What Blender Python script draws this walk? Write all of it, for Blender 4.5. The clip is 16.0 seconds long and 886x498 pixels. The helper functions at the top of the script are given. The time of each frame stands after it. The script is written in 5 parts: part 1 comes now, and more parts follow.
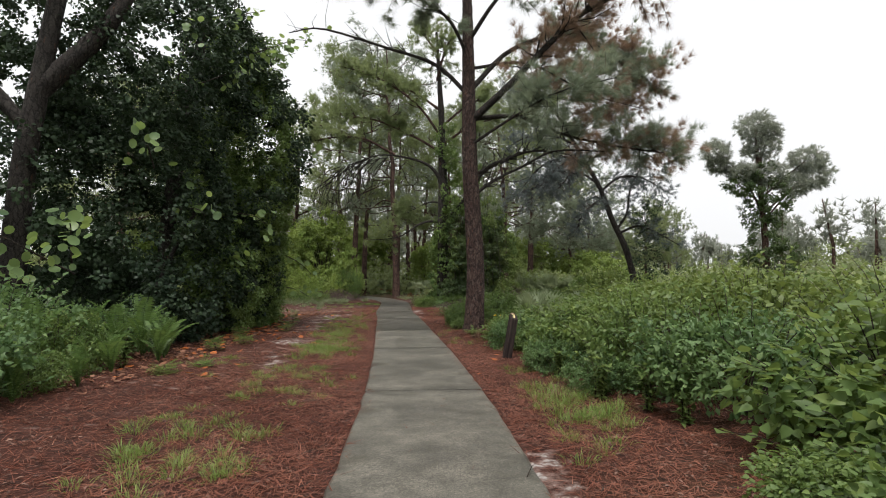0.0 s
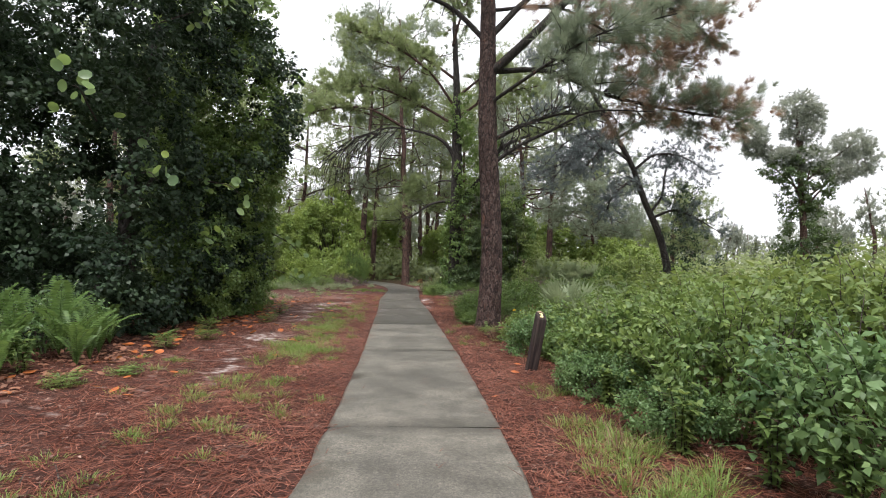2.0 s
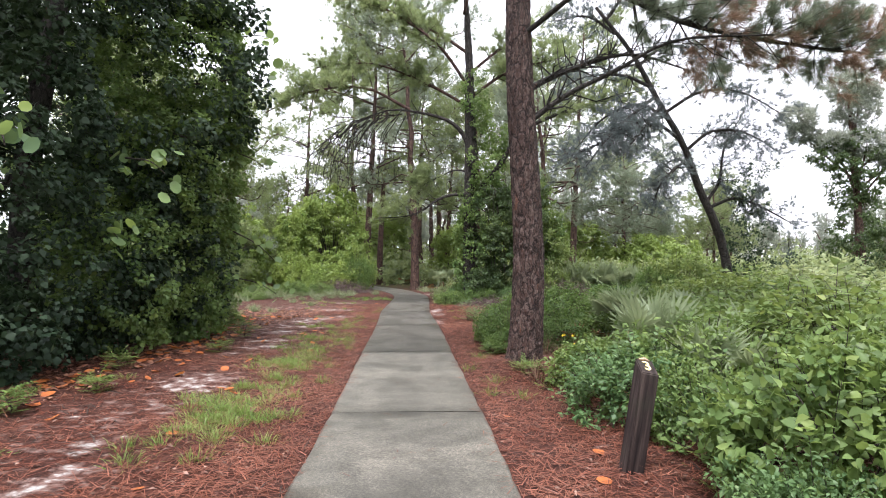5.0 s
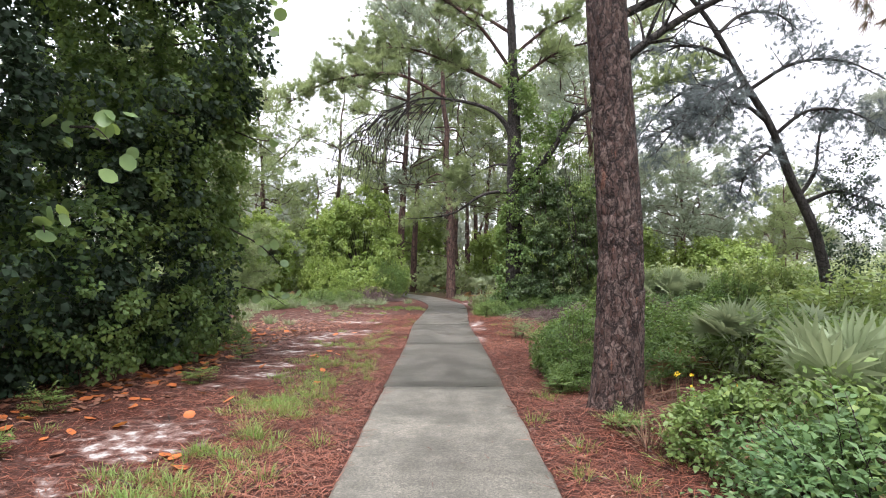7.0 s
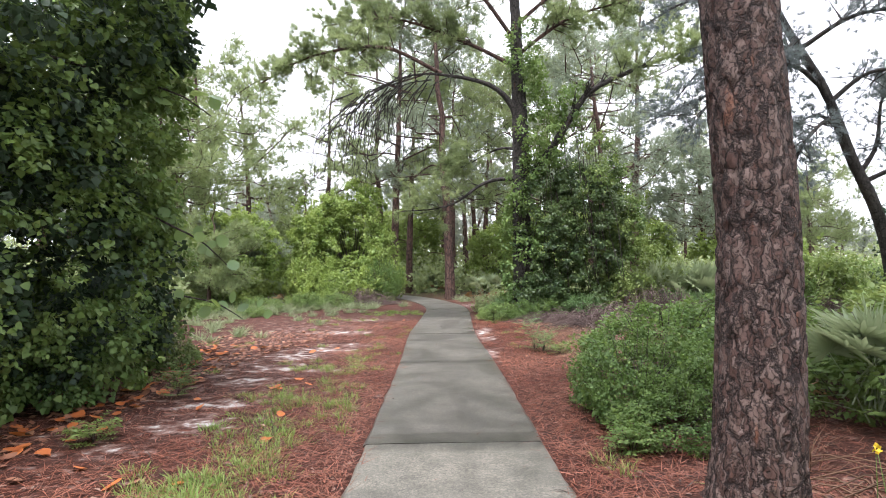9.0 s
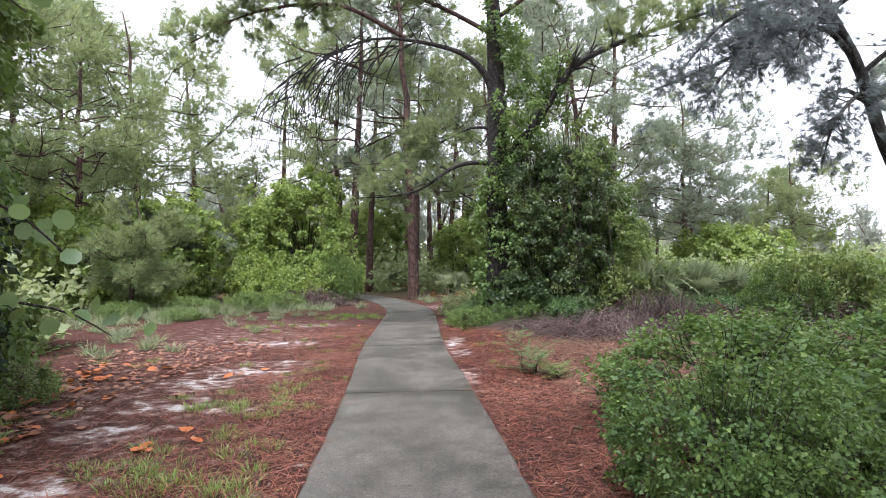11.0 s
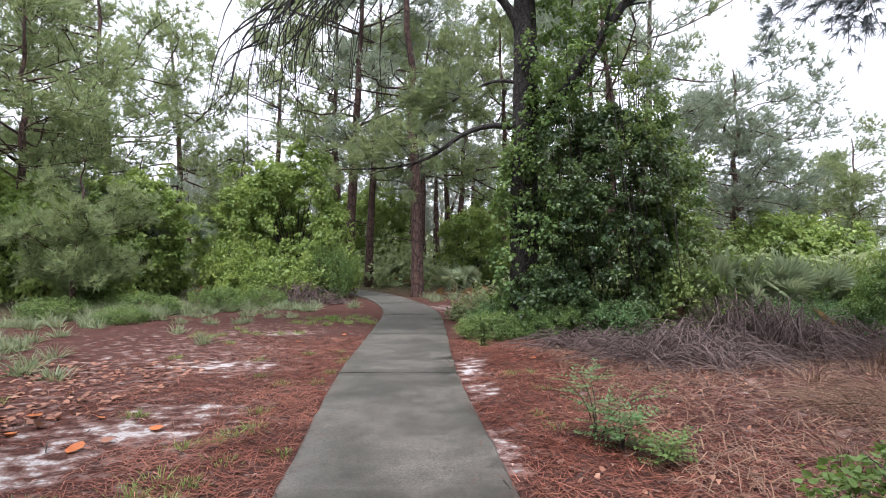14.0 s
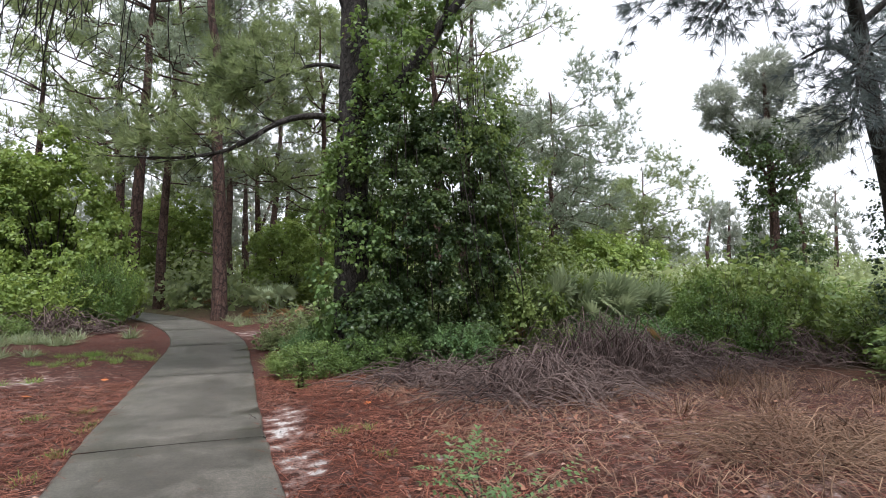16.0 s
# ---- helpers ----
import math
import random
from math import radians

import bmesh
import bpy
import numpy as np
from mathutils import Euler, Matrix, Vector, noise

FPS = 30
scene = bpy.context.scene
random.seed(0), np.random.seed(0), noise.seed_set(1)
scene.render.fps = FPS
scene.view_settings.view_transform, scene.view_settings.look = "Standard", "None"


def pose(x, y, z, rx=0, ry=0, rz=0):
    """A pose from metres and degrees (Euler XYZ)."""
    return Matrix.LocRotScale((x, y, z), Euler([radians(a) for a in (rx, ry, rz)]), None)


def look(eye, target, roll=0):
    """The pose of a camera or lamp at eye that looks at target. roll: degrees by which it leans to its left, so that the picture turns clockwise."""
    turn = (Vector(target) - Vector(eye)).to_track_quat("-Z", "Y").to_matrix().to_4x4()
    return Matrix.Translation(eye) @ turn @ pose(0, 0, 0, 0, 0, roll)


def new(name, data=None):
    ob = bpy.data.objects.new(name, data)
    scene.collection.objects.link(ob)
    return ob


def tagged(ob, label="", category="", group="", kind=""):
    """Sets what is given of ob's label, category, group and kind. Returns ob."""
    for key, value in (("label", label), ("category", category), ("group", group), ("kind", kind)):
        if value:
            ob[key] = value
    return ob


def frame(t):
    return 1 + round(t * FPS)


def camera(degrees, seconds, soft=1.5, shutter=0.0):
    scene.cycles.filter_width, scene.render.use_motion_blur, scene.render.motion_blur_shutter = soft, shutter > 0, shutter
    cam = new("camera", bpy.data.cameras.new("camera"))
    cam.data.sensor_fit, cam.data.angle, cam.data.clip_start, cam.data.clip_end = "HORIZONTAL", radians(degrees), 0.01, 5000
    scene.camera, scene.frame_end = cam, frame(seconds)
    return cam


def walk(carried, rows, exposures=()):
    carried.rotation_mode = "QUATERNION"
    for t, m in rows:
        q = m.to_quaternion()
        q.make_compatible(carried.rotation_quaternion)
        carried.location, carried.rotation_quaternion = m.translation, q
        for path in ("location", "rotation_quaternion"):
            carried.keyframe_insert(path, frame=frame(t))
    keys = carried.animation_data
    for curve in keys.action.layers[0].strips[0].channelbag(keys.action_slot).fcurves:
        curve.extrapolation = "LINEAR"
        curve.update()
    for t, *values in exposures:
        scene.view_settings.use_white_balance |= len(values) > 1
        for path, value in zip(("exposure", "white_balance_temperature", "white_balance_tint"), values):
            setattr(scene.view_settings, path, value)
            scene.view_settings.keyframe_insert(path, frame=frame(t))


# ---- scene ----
cam = camera(76.8, 16.0, 1.0)
METRES, EYE, TILT, LEAN, TURN = 18.3, 1.5, 2.8, 0.0, 0.0
ROWS = [
    (0.0, 0.0, 0.0, 0.0, 0.0, 0.0, -0.0),
    (0.5, -0.0006, 0.0329, -0.0005, -0.85, -0.07, -0.9),
    (1.0, 0.0028, 0.0656, -0.004, -0.48, -0.28, -1.12),
    (1.5, 0.0056, 0.0976, -0.0063, 1.19, -1.12, -1.08),
    (2.0, 0.0054, 0.1301, -0.007, 1.49, -1.46, -1.12),
    (2.5, 0.008, 0.1628, -0.0081, 1.81, -1.62, -0.41),
    (3.0, 0.0062, 0.1959, -0.0107, 2.74, -2.36, -0.13),
    (3.5, 0.0048, 0.2285, -0.0117, 1.89, -2.88, -0.42),
    (4.0, 0.0038, 0.2607, -0.0114, 2.18, -2.35, -0.39),
    (6.5, -0.0135, 0.4257, -0.0209, 4.75, -0.6, 0.23),
    (7.0, -0.0176, 0.458, -0.0228, 6.31, -0.57, -0.08),
    (7.5, -0.0224, 0.4905, -0.0234, 6.44, -0.88, -0.01),
    (8.0, -0.0254, 0.5226, -0.0244, 7.44, -0.38, 0.51),
    (8.5, -0.0317, 0.554, -0.0258, 7.21, -0.42, 0.49),
    (9.0, -0.0357, 0.5844, -0.0281, 5.9, -0.72, 1.09),
    (9.5, -0.0395, 0.6174, -0.0295, 3.98, -0.68, 1.19),
    (12.0, -0.0557, 0.7761, -0.0384, 2.05, -1.18, 0.43),
    (12.5, -0.0588, 0.8065, -0.0396, 2.99, -1.12, 0.68),
    (13.0, -0.058, 0.8375, -0.0421, 3.02, -1.03, 0.91),
    (13.5, -0.0578, 0.8658, -0.0442, 3.54, -1.68, 0.39),
    (14.0, -0.0612, 0.8955, -0.045, 2.8, -1.67, -0.28),
    (14.5, -0.0637, 0.9266, -0.047, 2.05, -1.37, -0.44),
    (15.0, -0.0666, 0.9551, -0.049, -1.62, -0.69, -0.18),
    (15.5, -0.0654, 0.9783, -0.0493, -7.56, 0.38, -0.03),
    (16.0, -0.0625, 0.9934, -0.0489, -15.9, 0.21, -1.02),
]

# ---- world and light: bright overcast noon ----
EXPO = [(0.0, 0.05, 6500, 10), (1.0, 0.19, 6450, 11), (2.0, 0.65, 6300, 13), (3.5, 1.0, 6150, 14.5), (7.0, 1.23, 6100, 15), (9.0, 1.36, 6050, 14.5), (12.0, 0.97, 5850, 16.5), (14.0, 0.88, 5850, 16.5), (15.5, 0.75, 5950, 14), (16.0, 0.63, 6000, 13)]
walk(cam, [(t, pose(0, 0, EYE, TILT, LEAN, TURN) @ pose(METRES * x, METRES * y, METRES * z, 90 + pitch, roll, yaw)) for t, x, y, z, yaw, pitch, roll in ROWS], EXPO)

world = bpy.data.worlds.new("overcast_sky")
scene.world = world
world.use_nodes = True
wt = world.node_tree
sky = wt.nodes.new("ShaderNodeTexSky")
sky.sky_type, sky.sun_disc = "NISHITA", False
sky.sun_elevation, sky.sun_rotation = radians(73), radians(192)
sky.air_density, sky.dust_density, sky.ozone_density = 1.0, 6.0, 0.5
grey = wt.nodes.new("ShaderNodeHueSaturation")
grey.inputs["Saturation"].default_value = 0.12
cloud = wt.nodes.new("ShaderNodeMixRGB")
cloud.inputs[0].default_value = 0.65
cloud.inputs[2].default_value = (12.8, 12.9, 13.1, 1)
wt.links.new(sky.outputs[0], grey.inputs["Color"])
wt.links.new(grey.outputs[0], cloud.inputs[1])
wt.links.new(cloud.outputs[0], wt.nodes["Background"].inputs["Color"])
wt.nodes["Background"].inputs["Strength"].default_value = 0.105
sun = new("sun", bpy.data.lights.new("sun", "SUN"))
sun.data.energy, sun.data.angle, sun.data.color = 3.3, radians(22), (1.0, 0.97, 0.93)
sun.matrix_world = look((-2, -9, 30), (0, 0, 0))

# ---- materials ----


def mat(name, rough=0.8, spec=0.3):
    m = bpy.data.materials.new(name)
    m.use_nodes = True
    nt = m.node_tree
    b = nt.nodes["Principled BSDF"]
    b.inputs["Roughness"].default_value = rough
    b.inputs["Specular IOR Level"].default_value = spec
    return m, nt, b


def nd(nt, kind, **kw):
    n = nt.nodes.new(kind)
    for k, v in kw.items():
        n.inputs[k.replace("_", " ")].default_value = v
    return n


def ramp(nt, src, stops):
    r = nt.nodes.new("ShaderNodeValToRGB")
    e = r.color_ramp.elements
    while len(e) < len(stops):
        e.new(0.5)
    for i, (p, c) in enumerate(stops):
        e[i].position, e[i].color = p, (*c, 1)
    nt.links.new(src, r.inputs[0])
    return r.outputs[0]


def mix(nt, fac, a, b, blend="MIX"):
    n = nt.nodes.new("ShaderNodeMixRGB")
    n.blend_type = blend
    for i, v in enumerate((fac, a, b)):
        if hasattr(v, "links"):
            nt.links.new(v, n.inputs[i])
        else:
            n.inputs[i].default_value = v if i == 0 else (*v, 1)
    return n.outputs[0]


def noise_tex(nt, scale, detail=4.0, rough=0.55, stretch=None):
    n = nd(nt, "ShaderNodeTexNoise", Scale=scale, Detail=detail, Roughness=rough)
    co = nt.nodes.new("ShaderNodeTexCoord")
    if stretch:
        mp = nt.nodes.new("ShaderNodeMapping")
        mp.inputs["Scale"].default_value = stretch
        nt.links.new(co.outputs["Object"], mp.inputs[0])
        nt.links.new(mp.outputs[0], n.inputs["Vector"])
    else:
        nt.links.new(co.outputs["Object"], n.inputs["Vector"])
    return n.outputs["Fac"]


def bump(nt, b, height, strength=0.4, dist=0.02):
    n = nd(nt, "ShaderNodeBump", Strength=strength, Distance=dist)
    nt.links.new(height, n.inputs["Height"])
    nt.links.new(n.outputs[0], b.inputs["Normal"])


def leaf_mat(name, dark, mid, light, rough=0.5, trans=0.38, spec=0.28):
    """Leaves: colour varies leaf by leaf, light passes partly through."""
    dark = tuple(0.7 * a for a in dark)
    dark, mid, light = [(1.06 * r, 0.93 * g, 1.3 * bl) if g > r else (r, g, bl) for r, g, bl in (dark, mid, light)]
    m, nt, b = mat(name, rough, spec)
    g = nt.nodes.new("ShaderNodeNewGeometry")
    c = ramp(nt, g.outputs["Random Per Island"], [(0.0, dark), (0.5, mid), (0.88, mid), (1.0, light)])
    c = mix(nt, ramp(nt, noise_tex(nt, 0.8, 3), [(0.35, (0.0, 0.0, 0.0)), (0.65, (1, 1, 1))]), c, mix(nt, 0.45, c, light))
    nt.links.new(c, b.inputs["Base Color"])
    t = nt.nodes.new("ShaderNodeBsdfTranslucent")
    nt.links.new(mix(nt, 0.5, c, (light[0] * 1.3, light[1] * 1.3, light[2])), t.inputs["Color"])
    s = nt.nodes.new("ShaderNodeMixShader")
    s.inputs[0].default_value = trans
    nt.links.new(b.outputs[0], s.inputs[1])
    nt.links.new(t.outputs[0], s.inputs[2])
    nt.links.new(s.outputs[0], nt.nodes["Material Output"].inputs["Surface"])
    return m


def bark_mat(name, groove, plate, top, scale=9.0, flat=0.3, flake=(0.2, 0.085, 0.05)):
    """Bark: long dark furrows round scaly plates, each plate of its own tone, with a few fresh reddish scars."""
    m, nt, b = mat(name, 0.8, 0.25)
    co = nt.nodes.new("ShaderNodeTexCoord")
    w = nd(nt, "ShaderNodeTexNoise", Scale=14.0, Detail=4.0, Roughness=0.6)
    nt.links.new(co.outputs["Object"], w.inputs["Vector"])
    warped = mix(nt, 0.1, co.outputs["Object"], w.outputs["Color"])
    edges, tint = [], None
    for k, fl in ((scale, flat), (scale * 2.7, flat * 1.5)):
        mp = nt.nodes.new("ShaderNodeMapping")
        mp.inputs["Scale"].default_value = (1, 1, fl)
        nt.links.new(warped, mp.inputs[0])
        v = nd(nt, "ShaderNodeTexVoronoi", Scale=k)
        v.feature = "DISTANCE_TO_EDGE"
        nt.links.new(mp.outputs[0], v.inputs["Vector"])
        edges.append(v.outputs["Distance"])
        c = nd(nt, "ShaderNodeTexVoronoi", Scale=k)
        nt.links.new(mp.outputs[0], c.inputs["Vector"])
        tint = c.outputs["Color"]
    deep = ramp(nt, edges[0], [(0.0, (0, 0, 0)), (0.1, (1, 1, 1))])
    small = ramp(nt, edges[1], [(0.0, (0.25, 0.25, 0.25)), (0.09, (1, 1, 1))])
    crack = mix(nt, 1.0, deep, small, "MULTIPLY")
    fine = noise_tex(nt, 60, 6, 0.7, (1, 1, 0.35))
    c = mix(nt, ramp(nt, tint, [(0.25, (0, 0, 0)), (0.85, (0.75, 0.75, 0.75))]), plate, top)
    c = mix(nt, 0.45, c, ramp(nt, fine, [(0.3, (0.25, 0.25, 0.25)), (0.7, (0.75, 0.75, 0.75))]), "OVERLAY")
    c = mix(nt, ramp(nt, noise_tex(nt, 9, 3, 0.5, (1, 1, 0.25)), [(0.67, (0, 0, 0)), (0.71, (0.6, 0.6, 0.6))]), c, flake)
    c = mix(nt, ramp(nt, noise_tex(nt, 1.4, 4), [(0.4, (0, 0, 0)), (0.7, (0.5, 0.5, 0.5))]), c, tuple(0.6 * a for a in plate))
    c = mix(nt, crack, groove, c)
    nt.links.new(c, b.inputs["Base Color"])
    bump(nt, b, mix(nt, 0.35, crack, fine), 1.0, 0.025)
    return m


PINE_BARK = bark_mat("pine_bark", (0.014, 0.009, 0.008), (0.075, 0.041, 0.033), (0.185, 0.135, 0.118), 14, 0.27)
FAR_BARK = bark_mat("pine_bark_red", (0.02, 0.012, 0.01), (0.10, 0.055, 0.042), (0.17, 0.11, 0.09), 7)
OAK_BARK = bark_mat("oak_bark", (0.012, 0.01, 0.009), (0.05, 0.042, 0.037), (0.09, 0.08, 0.07), 12, 0.3)
TWIG = bark_mat("twig_bark", (0.02, 0.015, 0.012), (0.075, 0.058, 0.048), (0.13, 0.105, 0.09), 20, 0.4)
NEEDLE = leaf_mat("pine_needles", (0.1, 0.165, 0.06), (0.17, 0.255, 0.09), (0.28, 0.36, 0.13), 0.45, 0.55)
NEEDLE_BLUE = leaf_mat("pine_needles_bluish", (0.11, 0.17, 0.095), (0.18, 0.26, 0.14), (0.28, 0.35, 0.19), 0.45, 0.55)
NEEDLE_DEAD = leaf_mat("pine_needles_browning", (0.15, 0.12, 0.1), (0.29, 0.21, 0.18), (0.42, 0.28, 0.2), 0.6, 0.45)
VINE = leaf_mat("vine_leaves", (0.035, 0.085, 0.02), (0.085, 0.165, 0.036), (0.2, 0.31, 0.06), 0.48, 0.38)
VINE_MID = leaf_mat("creeper_leaves", (0.022, 0.058, 0.014), (0.066, 0.138, 0.028), (0.17, 0.27, 0.05), 0.48, 0.38)
# near-black green: the shade beneath a tall canopy is part of this colour
VINE_SHADED = leaf_mat("shaded_dark_leaves", (0.012, 0.026, 0.011), (0.022, 0.046, 0.018), (0.06, 0.105, 0.035), 0.5, 0.2, 0.2)
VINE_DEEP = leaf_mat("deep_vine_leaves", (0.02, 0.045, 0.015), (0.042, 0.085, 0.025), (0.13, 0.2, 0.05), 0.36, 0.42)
NEEDLE_DARK = leaf_mat("dark_bluish_needles", (0.06, 0.09, 0.07), (0.1, 0.145, 0.11), (0.17, 0.21, 0.16), 0.42, 0.45)
# humid haze over distant crowns is mixed into this pale needle colour
HAZE_NEEDLE = leaf_mat("hazy_pine_needles", (0.17, 0.22, 0.145), (0.25, 0.32, 0.2), (0.34, 0.4, 0.26), 0.5, 0.6)
SHRUB = leaf_mat("shrub_leaves", (0.042, 0.095, 0.023), (0.092, 0.172, 0.037), (0.21, 0.31, 0.065), 0.48, 0.38)
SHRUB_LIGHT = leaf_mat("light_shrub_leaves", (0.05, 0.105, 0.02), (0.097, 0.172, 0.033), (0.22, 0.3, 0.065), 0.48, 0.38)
SHRUB_DARK = leaf_mat("deep_green_leaves", (0.035, 0.09, 0.028), (0.08, 0.17, 0.046), (0.17, 0.28, 0.075), 0.48, 0.38)
GRAPE = leaf_mat("round_leathery_leaves", (0.07, 0.15, 0.065), (0.12, 0.23, 0.085), (0.3, 0.44, 0.08), 0.35, 0.45)
FERN = leaf_mat("fern_green", (0.05, 0.115, 0.025), (0.1, 0.2, 0.042), (0.17, 0.29, 0.06), 0.45, 0.38)
PALM = leaf_mat("palmetto_green", (0.1, 0.17, 0.065), (0.18, 0.26, 0.1), (0.36, 0.45, 0.21), 0.4, 0.38)
PALM_DEAD = leaf_mat("palmetto_dead", (0.12, 0.08, 0.05), (0.24, 0.16, 0.1), (0.42, 0.24, 0.09), 0.7, 0.2)
GRASS = leaf_mat("grass_blades", (0.07, 0.15, 0.025), (0.14, 0.27, 0.045), (0.28, 0.38, 0.09), 0.5, 0.4)
GRASS_PALE = leaf_mat("tall_pale_grass", (0.09, 0.15, 0.055), (0.16, 0.24, 0.09), (0.3, 0.35, 0.16), 0.6, 0.4)
STRAW = leaf_mat("fallen_needles", (0.022, 0.008, 0.006), (0.12, 0.033, 0.018), (0.31, 0.13, 0.083), 0.5, 0.05)
DEADBRUSH = leaf_mat("dead_twigs", (0.03, 0.02, 0.018), (0.085, 0.058, 0.052), (0.2, 0.145, 0.125), 0.8, 0.0)
DRYSTALK = leaf_mat("dry_stalks", (0.06, 0.035, 0.024), (0.15, 0.085, 0.055), (0.3, 0.2, 0.13), 0.85, 0.0)
DEADLEAF = leaf_mat("fallen_leaves", (0.2, 0.045, 0.02), (0.38, 0.1, 0.035), (0.6, 0.25, 0.06), 0.5, 0.2)
DULLLEAF = leaf_mat("brown_fallen_leaves", (0.09, 0.035, 0.025), (0.2, 0.085, 0.05), (0.36, 0.2, 0.13), 0.6, 0.1)
CHIP = leaf_mat("bark_flakes", (0.02, 0.01, 0.008), (0.09, 0.045, 0.034), (0.34, 0.22, 0.17), 0.7, 0.0)
# paler than near shrubs: brightness between the far trunks painted into the leaves
LIT_FAR_LEAF = leaf_mat("lit_far_leaves", (0.12, 0.19, 0.06), (0.2, 0.29, 0.095), (0.32, 0.4, 0.15), 0.55, 0.5)
MOUND_LEAF = leaf_mat("mound_vine_leaves", (0.06, 0.13, 0.025), (0.15, 0.255, 0.045), (0.3, 0.41, 0.08), 0.45, 0.42)
FLOWER = leaf_mat("yellow_flowers", (0.6, 0.4, 0.03), (0.7, 0.5, 0.04), (0.8, 0.6, 0.06), 0.6, 0.2)


def concrete_mat(name, tone, wet):
    """Broom-finished concrete: cement grey, blotched by damp, speckled, with hairline stains."""
    m, nt, b = mat(name, 0.5, 0.4)
    big = noise_tex(nt, 0.9, 6, 0.68)
    mid = noise_tex(nt, 4.0, 7, 0.68)
    grit = noise_tex(nt, 110, 3, 0.85)
    pebble = noise_tex(nt, 38, 4, 0.75)
    broom = noise_tex(nt, 60, 3, 0.7, (0.12, 1, 1))
    c = ramp(nt, big, [(0.36, (0.115, 0.112, 0.102)), (0.5, (0.17, 0.166, 0.15)), (0.64, (0.22, 0.212, 0.19))])
    c = mix(nt, ramp(nt, mid, [(0.34, (0.85, 0.85, 0.85)), (0.56, (0, 0, 0))]), c, mix(nt, 0.7, c, (0.07, 0.068, 0.058)))
    c = mix(nt, ramp(nt, mid, [(0.56, (0, 0, 0)), (0.75, (0.5, 0.5, 0.5))]), c, (0.27, 0.255, 0.225))
    c = mix(nt, 0.75, c, ramp(nt, grit, [(0.38, (0.12, 0.12, 0.12)), (0.62, (0.88, 0.87, 0.84))]), "OVERLAY")
    c = mix(nt, 0.5, c, ramp(nt, pebble, [(0.36, (0.2, 0.2, 0.2)), (0.64, (0.8, 0.8, 0.78))]), "OVERLAY")
    c = mix(nt, 0.1, c, ramp(nt, broom, [(0.3, (0.3, 0.3, 0.3)), (0.7, (0.72, 0.72, 0.72))]), "OVERLAY")
    o = nt.nodes.new("ShaderNodeObjectInfo")
    c = mix(nt, 1.0, c, ramp(nt, o.outputs["Random"], [(0, tuple(0.88 * t for t in tone)), (1, tuple(1.08 * t for t in tone))]), "MULTIPLY")
    nt.links.new(c, b.inputs["Base Color"])
    nt.links.new(ramp(nt, big, [(0.35, (0.46 - wet,) * 3), (0.65, (0.6 - wet,) * 3)]), b.inputs["Roughness"])
    bump(nt, b, mix(nt, 0.25, grit, broom), 0.3, 0.002)
    return m


def ground_mat():
    """Red pine straw, bare pale sand where the attribute says so, moss and leaf mould by noise."""
    m, nt, b = mat("pine_straw_ground", 0.85, 0.2)
    a = nt.nodes.new("ShaderNodeAttribute")
    a.attribute_name = "sand"
    g = nt.nodes.new("ShaderNodeAttribute")
    g.attribute_name = "green"
    fine = noise_tex(nt, 42, 6, 0.75)
    f2 = noise_tex(nt, 90, 4, 0.75, (1, 0.25, 1))
    f3 = noise_tex(nt, 90, 4, 0.75, (0.25, 1, 1))
    big = noise_tex(nt, 1.3, 5, 0.6)
    straw = ramp(nt, mix(nt, 0.5, f2, f3), [(0.4, (0.007, 0.003, 0.002)), (0.48, (0.034, 0.01, 0.006)), (0.55, (0.078, 0.021, 0.012)), (0.64, (0.2, 0.072, 0.04))])
    straw = mix(nt, ramp(nt, big, [(0.35, (0, 0, 0)), (0.7, (0.75, 0.75, 0.75))]), straw, ramp(nt, fine, [(0.4, (0.016, 0.007, 0.006)), (0.62, (0.13, 0.06, 0.043))]))
    clod = noise_tex(nt, 6.5, 5, 0.65)
    straw = mix(nt, ramp(nt, clod, [(0.34, (0.75, 0.75, 0.75)), (0.52, (0, 0, 0))]), straw, (0.018, 0.009, 0.007))
    dirt = ramp(nt, fine, [(0.32, (0.07, 0.038, 0.031)), (0.68, (0.25, 0.165, 0.14))])
    sand = ramp(nt, fine, [(0.35, (0.2, 0.18, 0.168)), (0.65, (0.45, 0.42, 0.395))])
    s = nd(nt, "ShaderNodeMath")
    s.operation = "ADD"
    edge = nd(nt, "ShaderNodeMath")
    edge.operation = "MULTIPLY_ADD"
    edge.inputs[1].default_value, edge.inputs[2].default_value = 3.2, -1.75
    nt.links.new(noise_tex(nt, 5.0, 6, 0.6, (1, 1.15, 1)), edge.inputs[0])
    nt.links.new(edge.outputs[0], s.inputs[0])
    nt.links.new(a.outputs["Fac"], s.inputs[1])
    c = mix(nt, ramp(nt, s.outputs[0], [(0.25, (0, 0, 0)), (0.5, (0.85, 0.85, 0.85))]), straw, dirt)
    c = mix(nt, ramp(nt, s.outputs[0], [(0.58, (0, 0, 0)), (0.82, (1, 1, 1))]), c, sand)
    s2 = nd(nt, "ShaderNodeMath")
    s2.operation = "MULTIPLY"
    nt.links.new(g.outputs["Fac"], s2.inputs[0])
    nt.links.new(ramp(nt, noise_tex(nt, 5, 5, 0.7), [(0.38, (0, 0, 0)), (0.6, (1, 1, 1))]), s2.inputs[1])
    c = mix(nt, s2.outputs[0], c, ramp(nt, fine, [(0.3, (0.035, 0.06, 0.02)), (0.7, (0.1, 0.14, 0.05))]))
    nt.links.new(c, b.inputs["Base Color"])
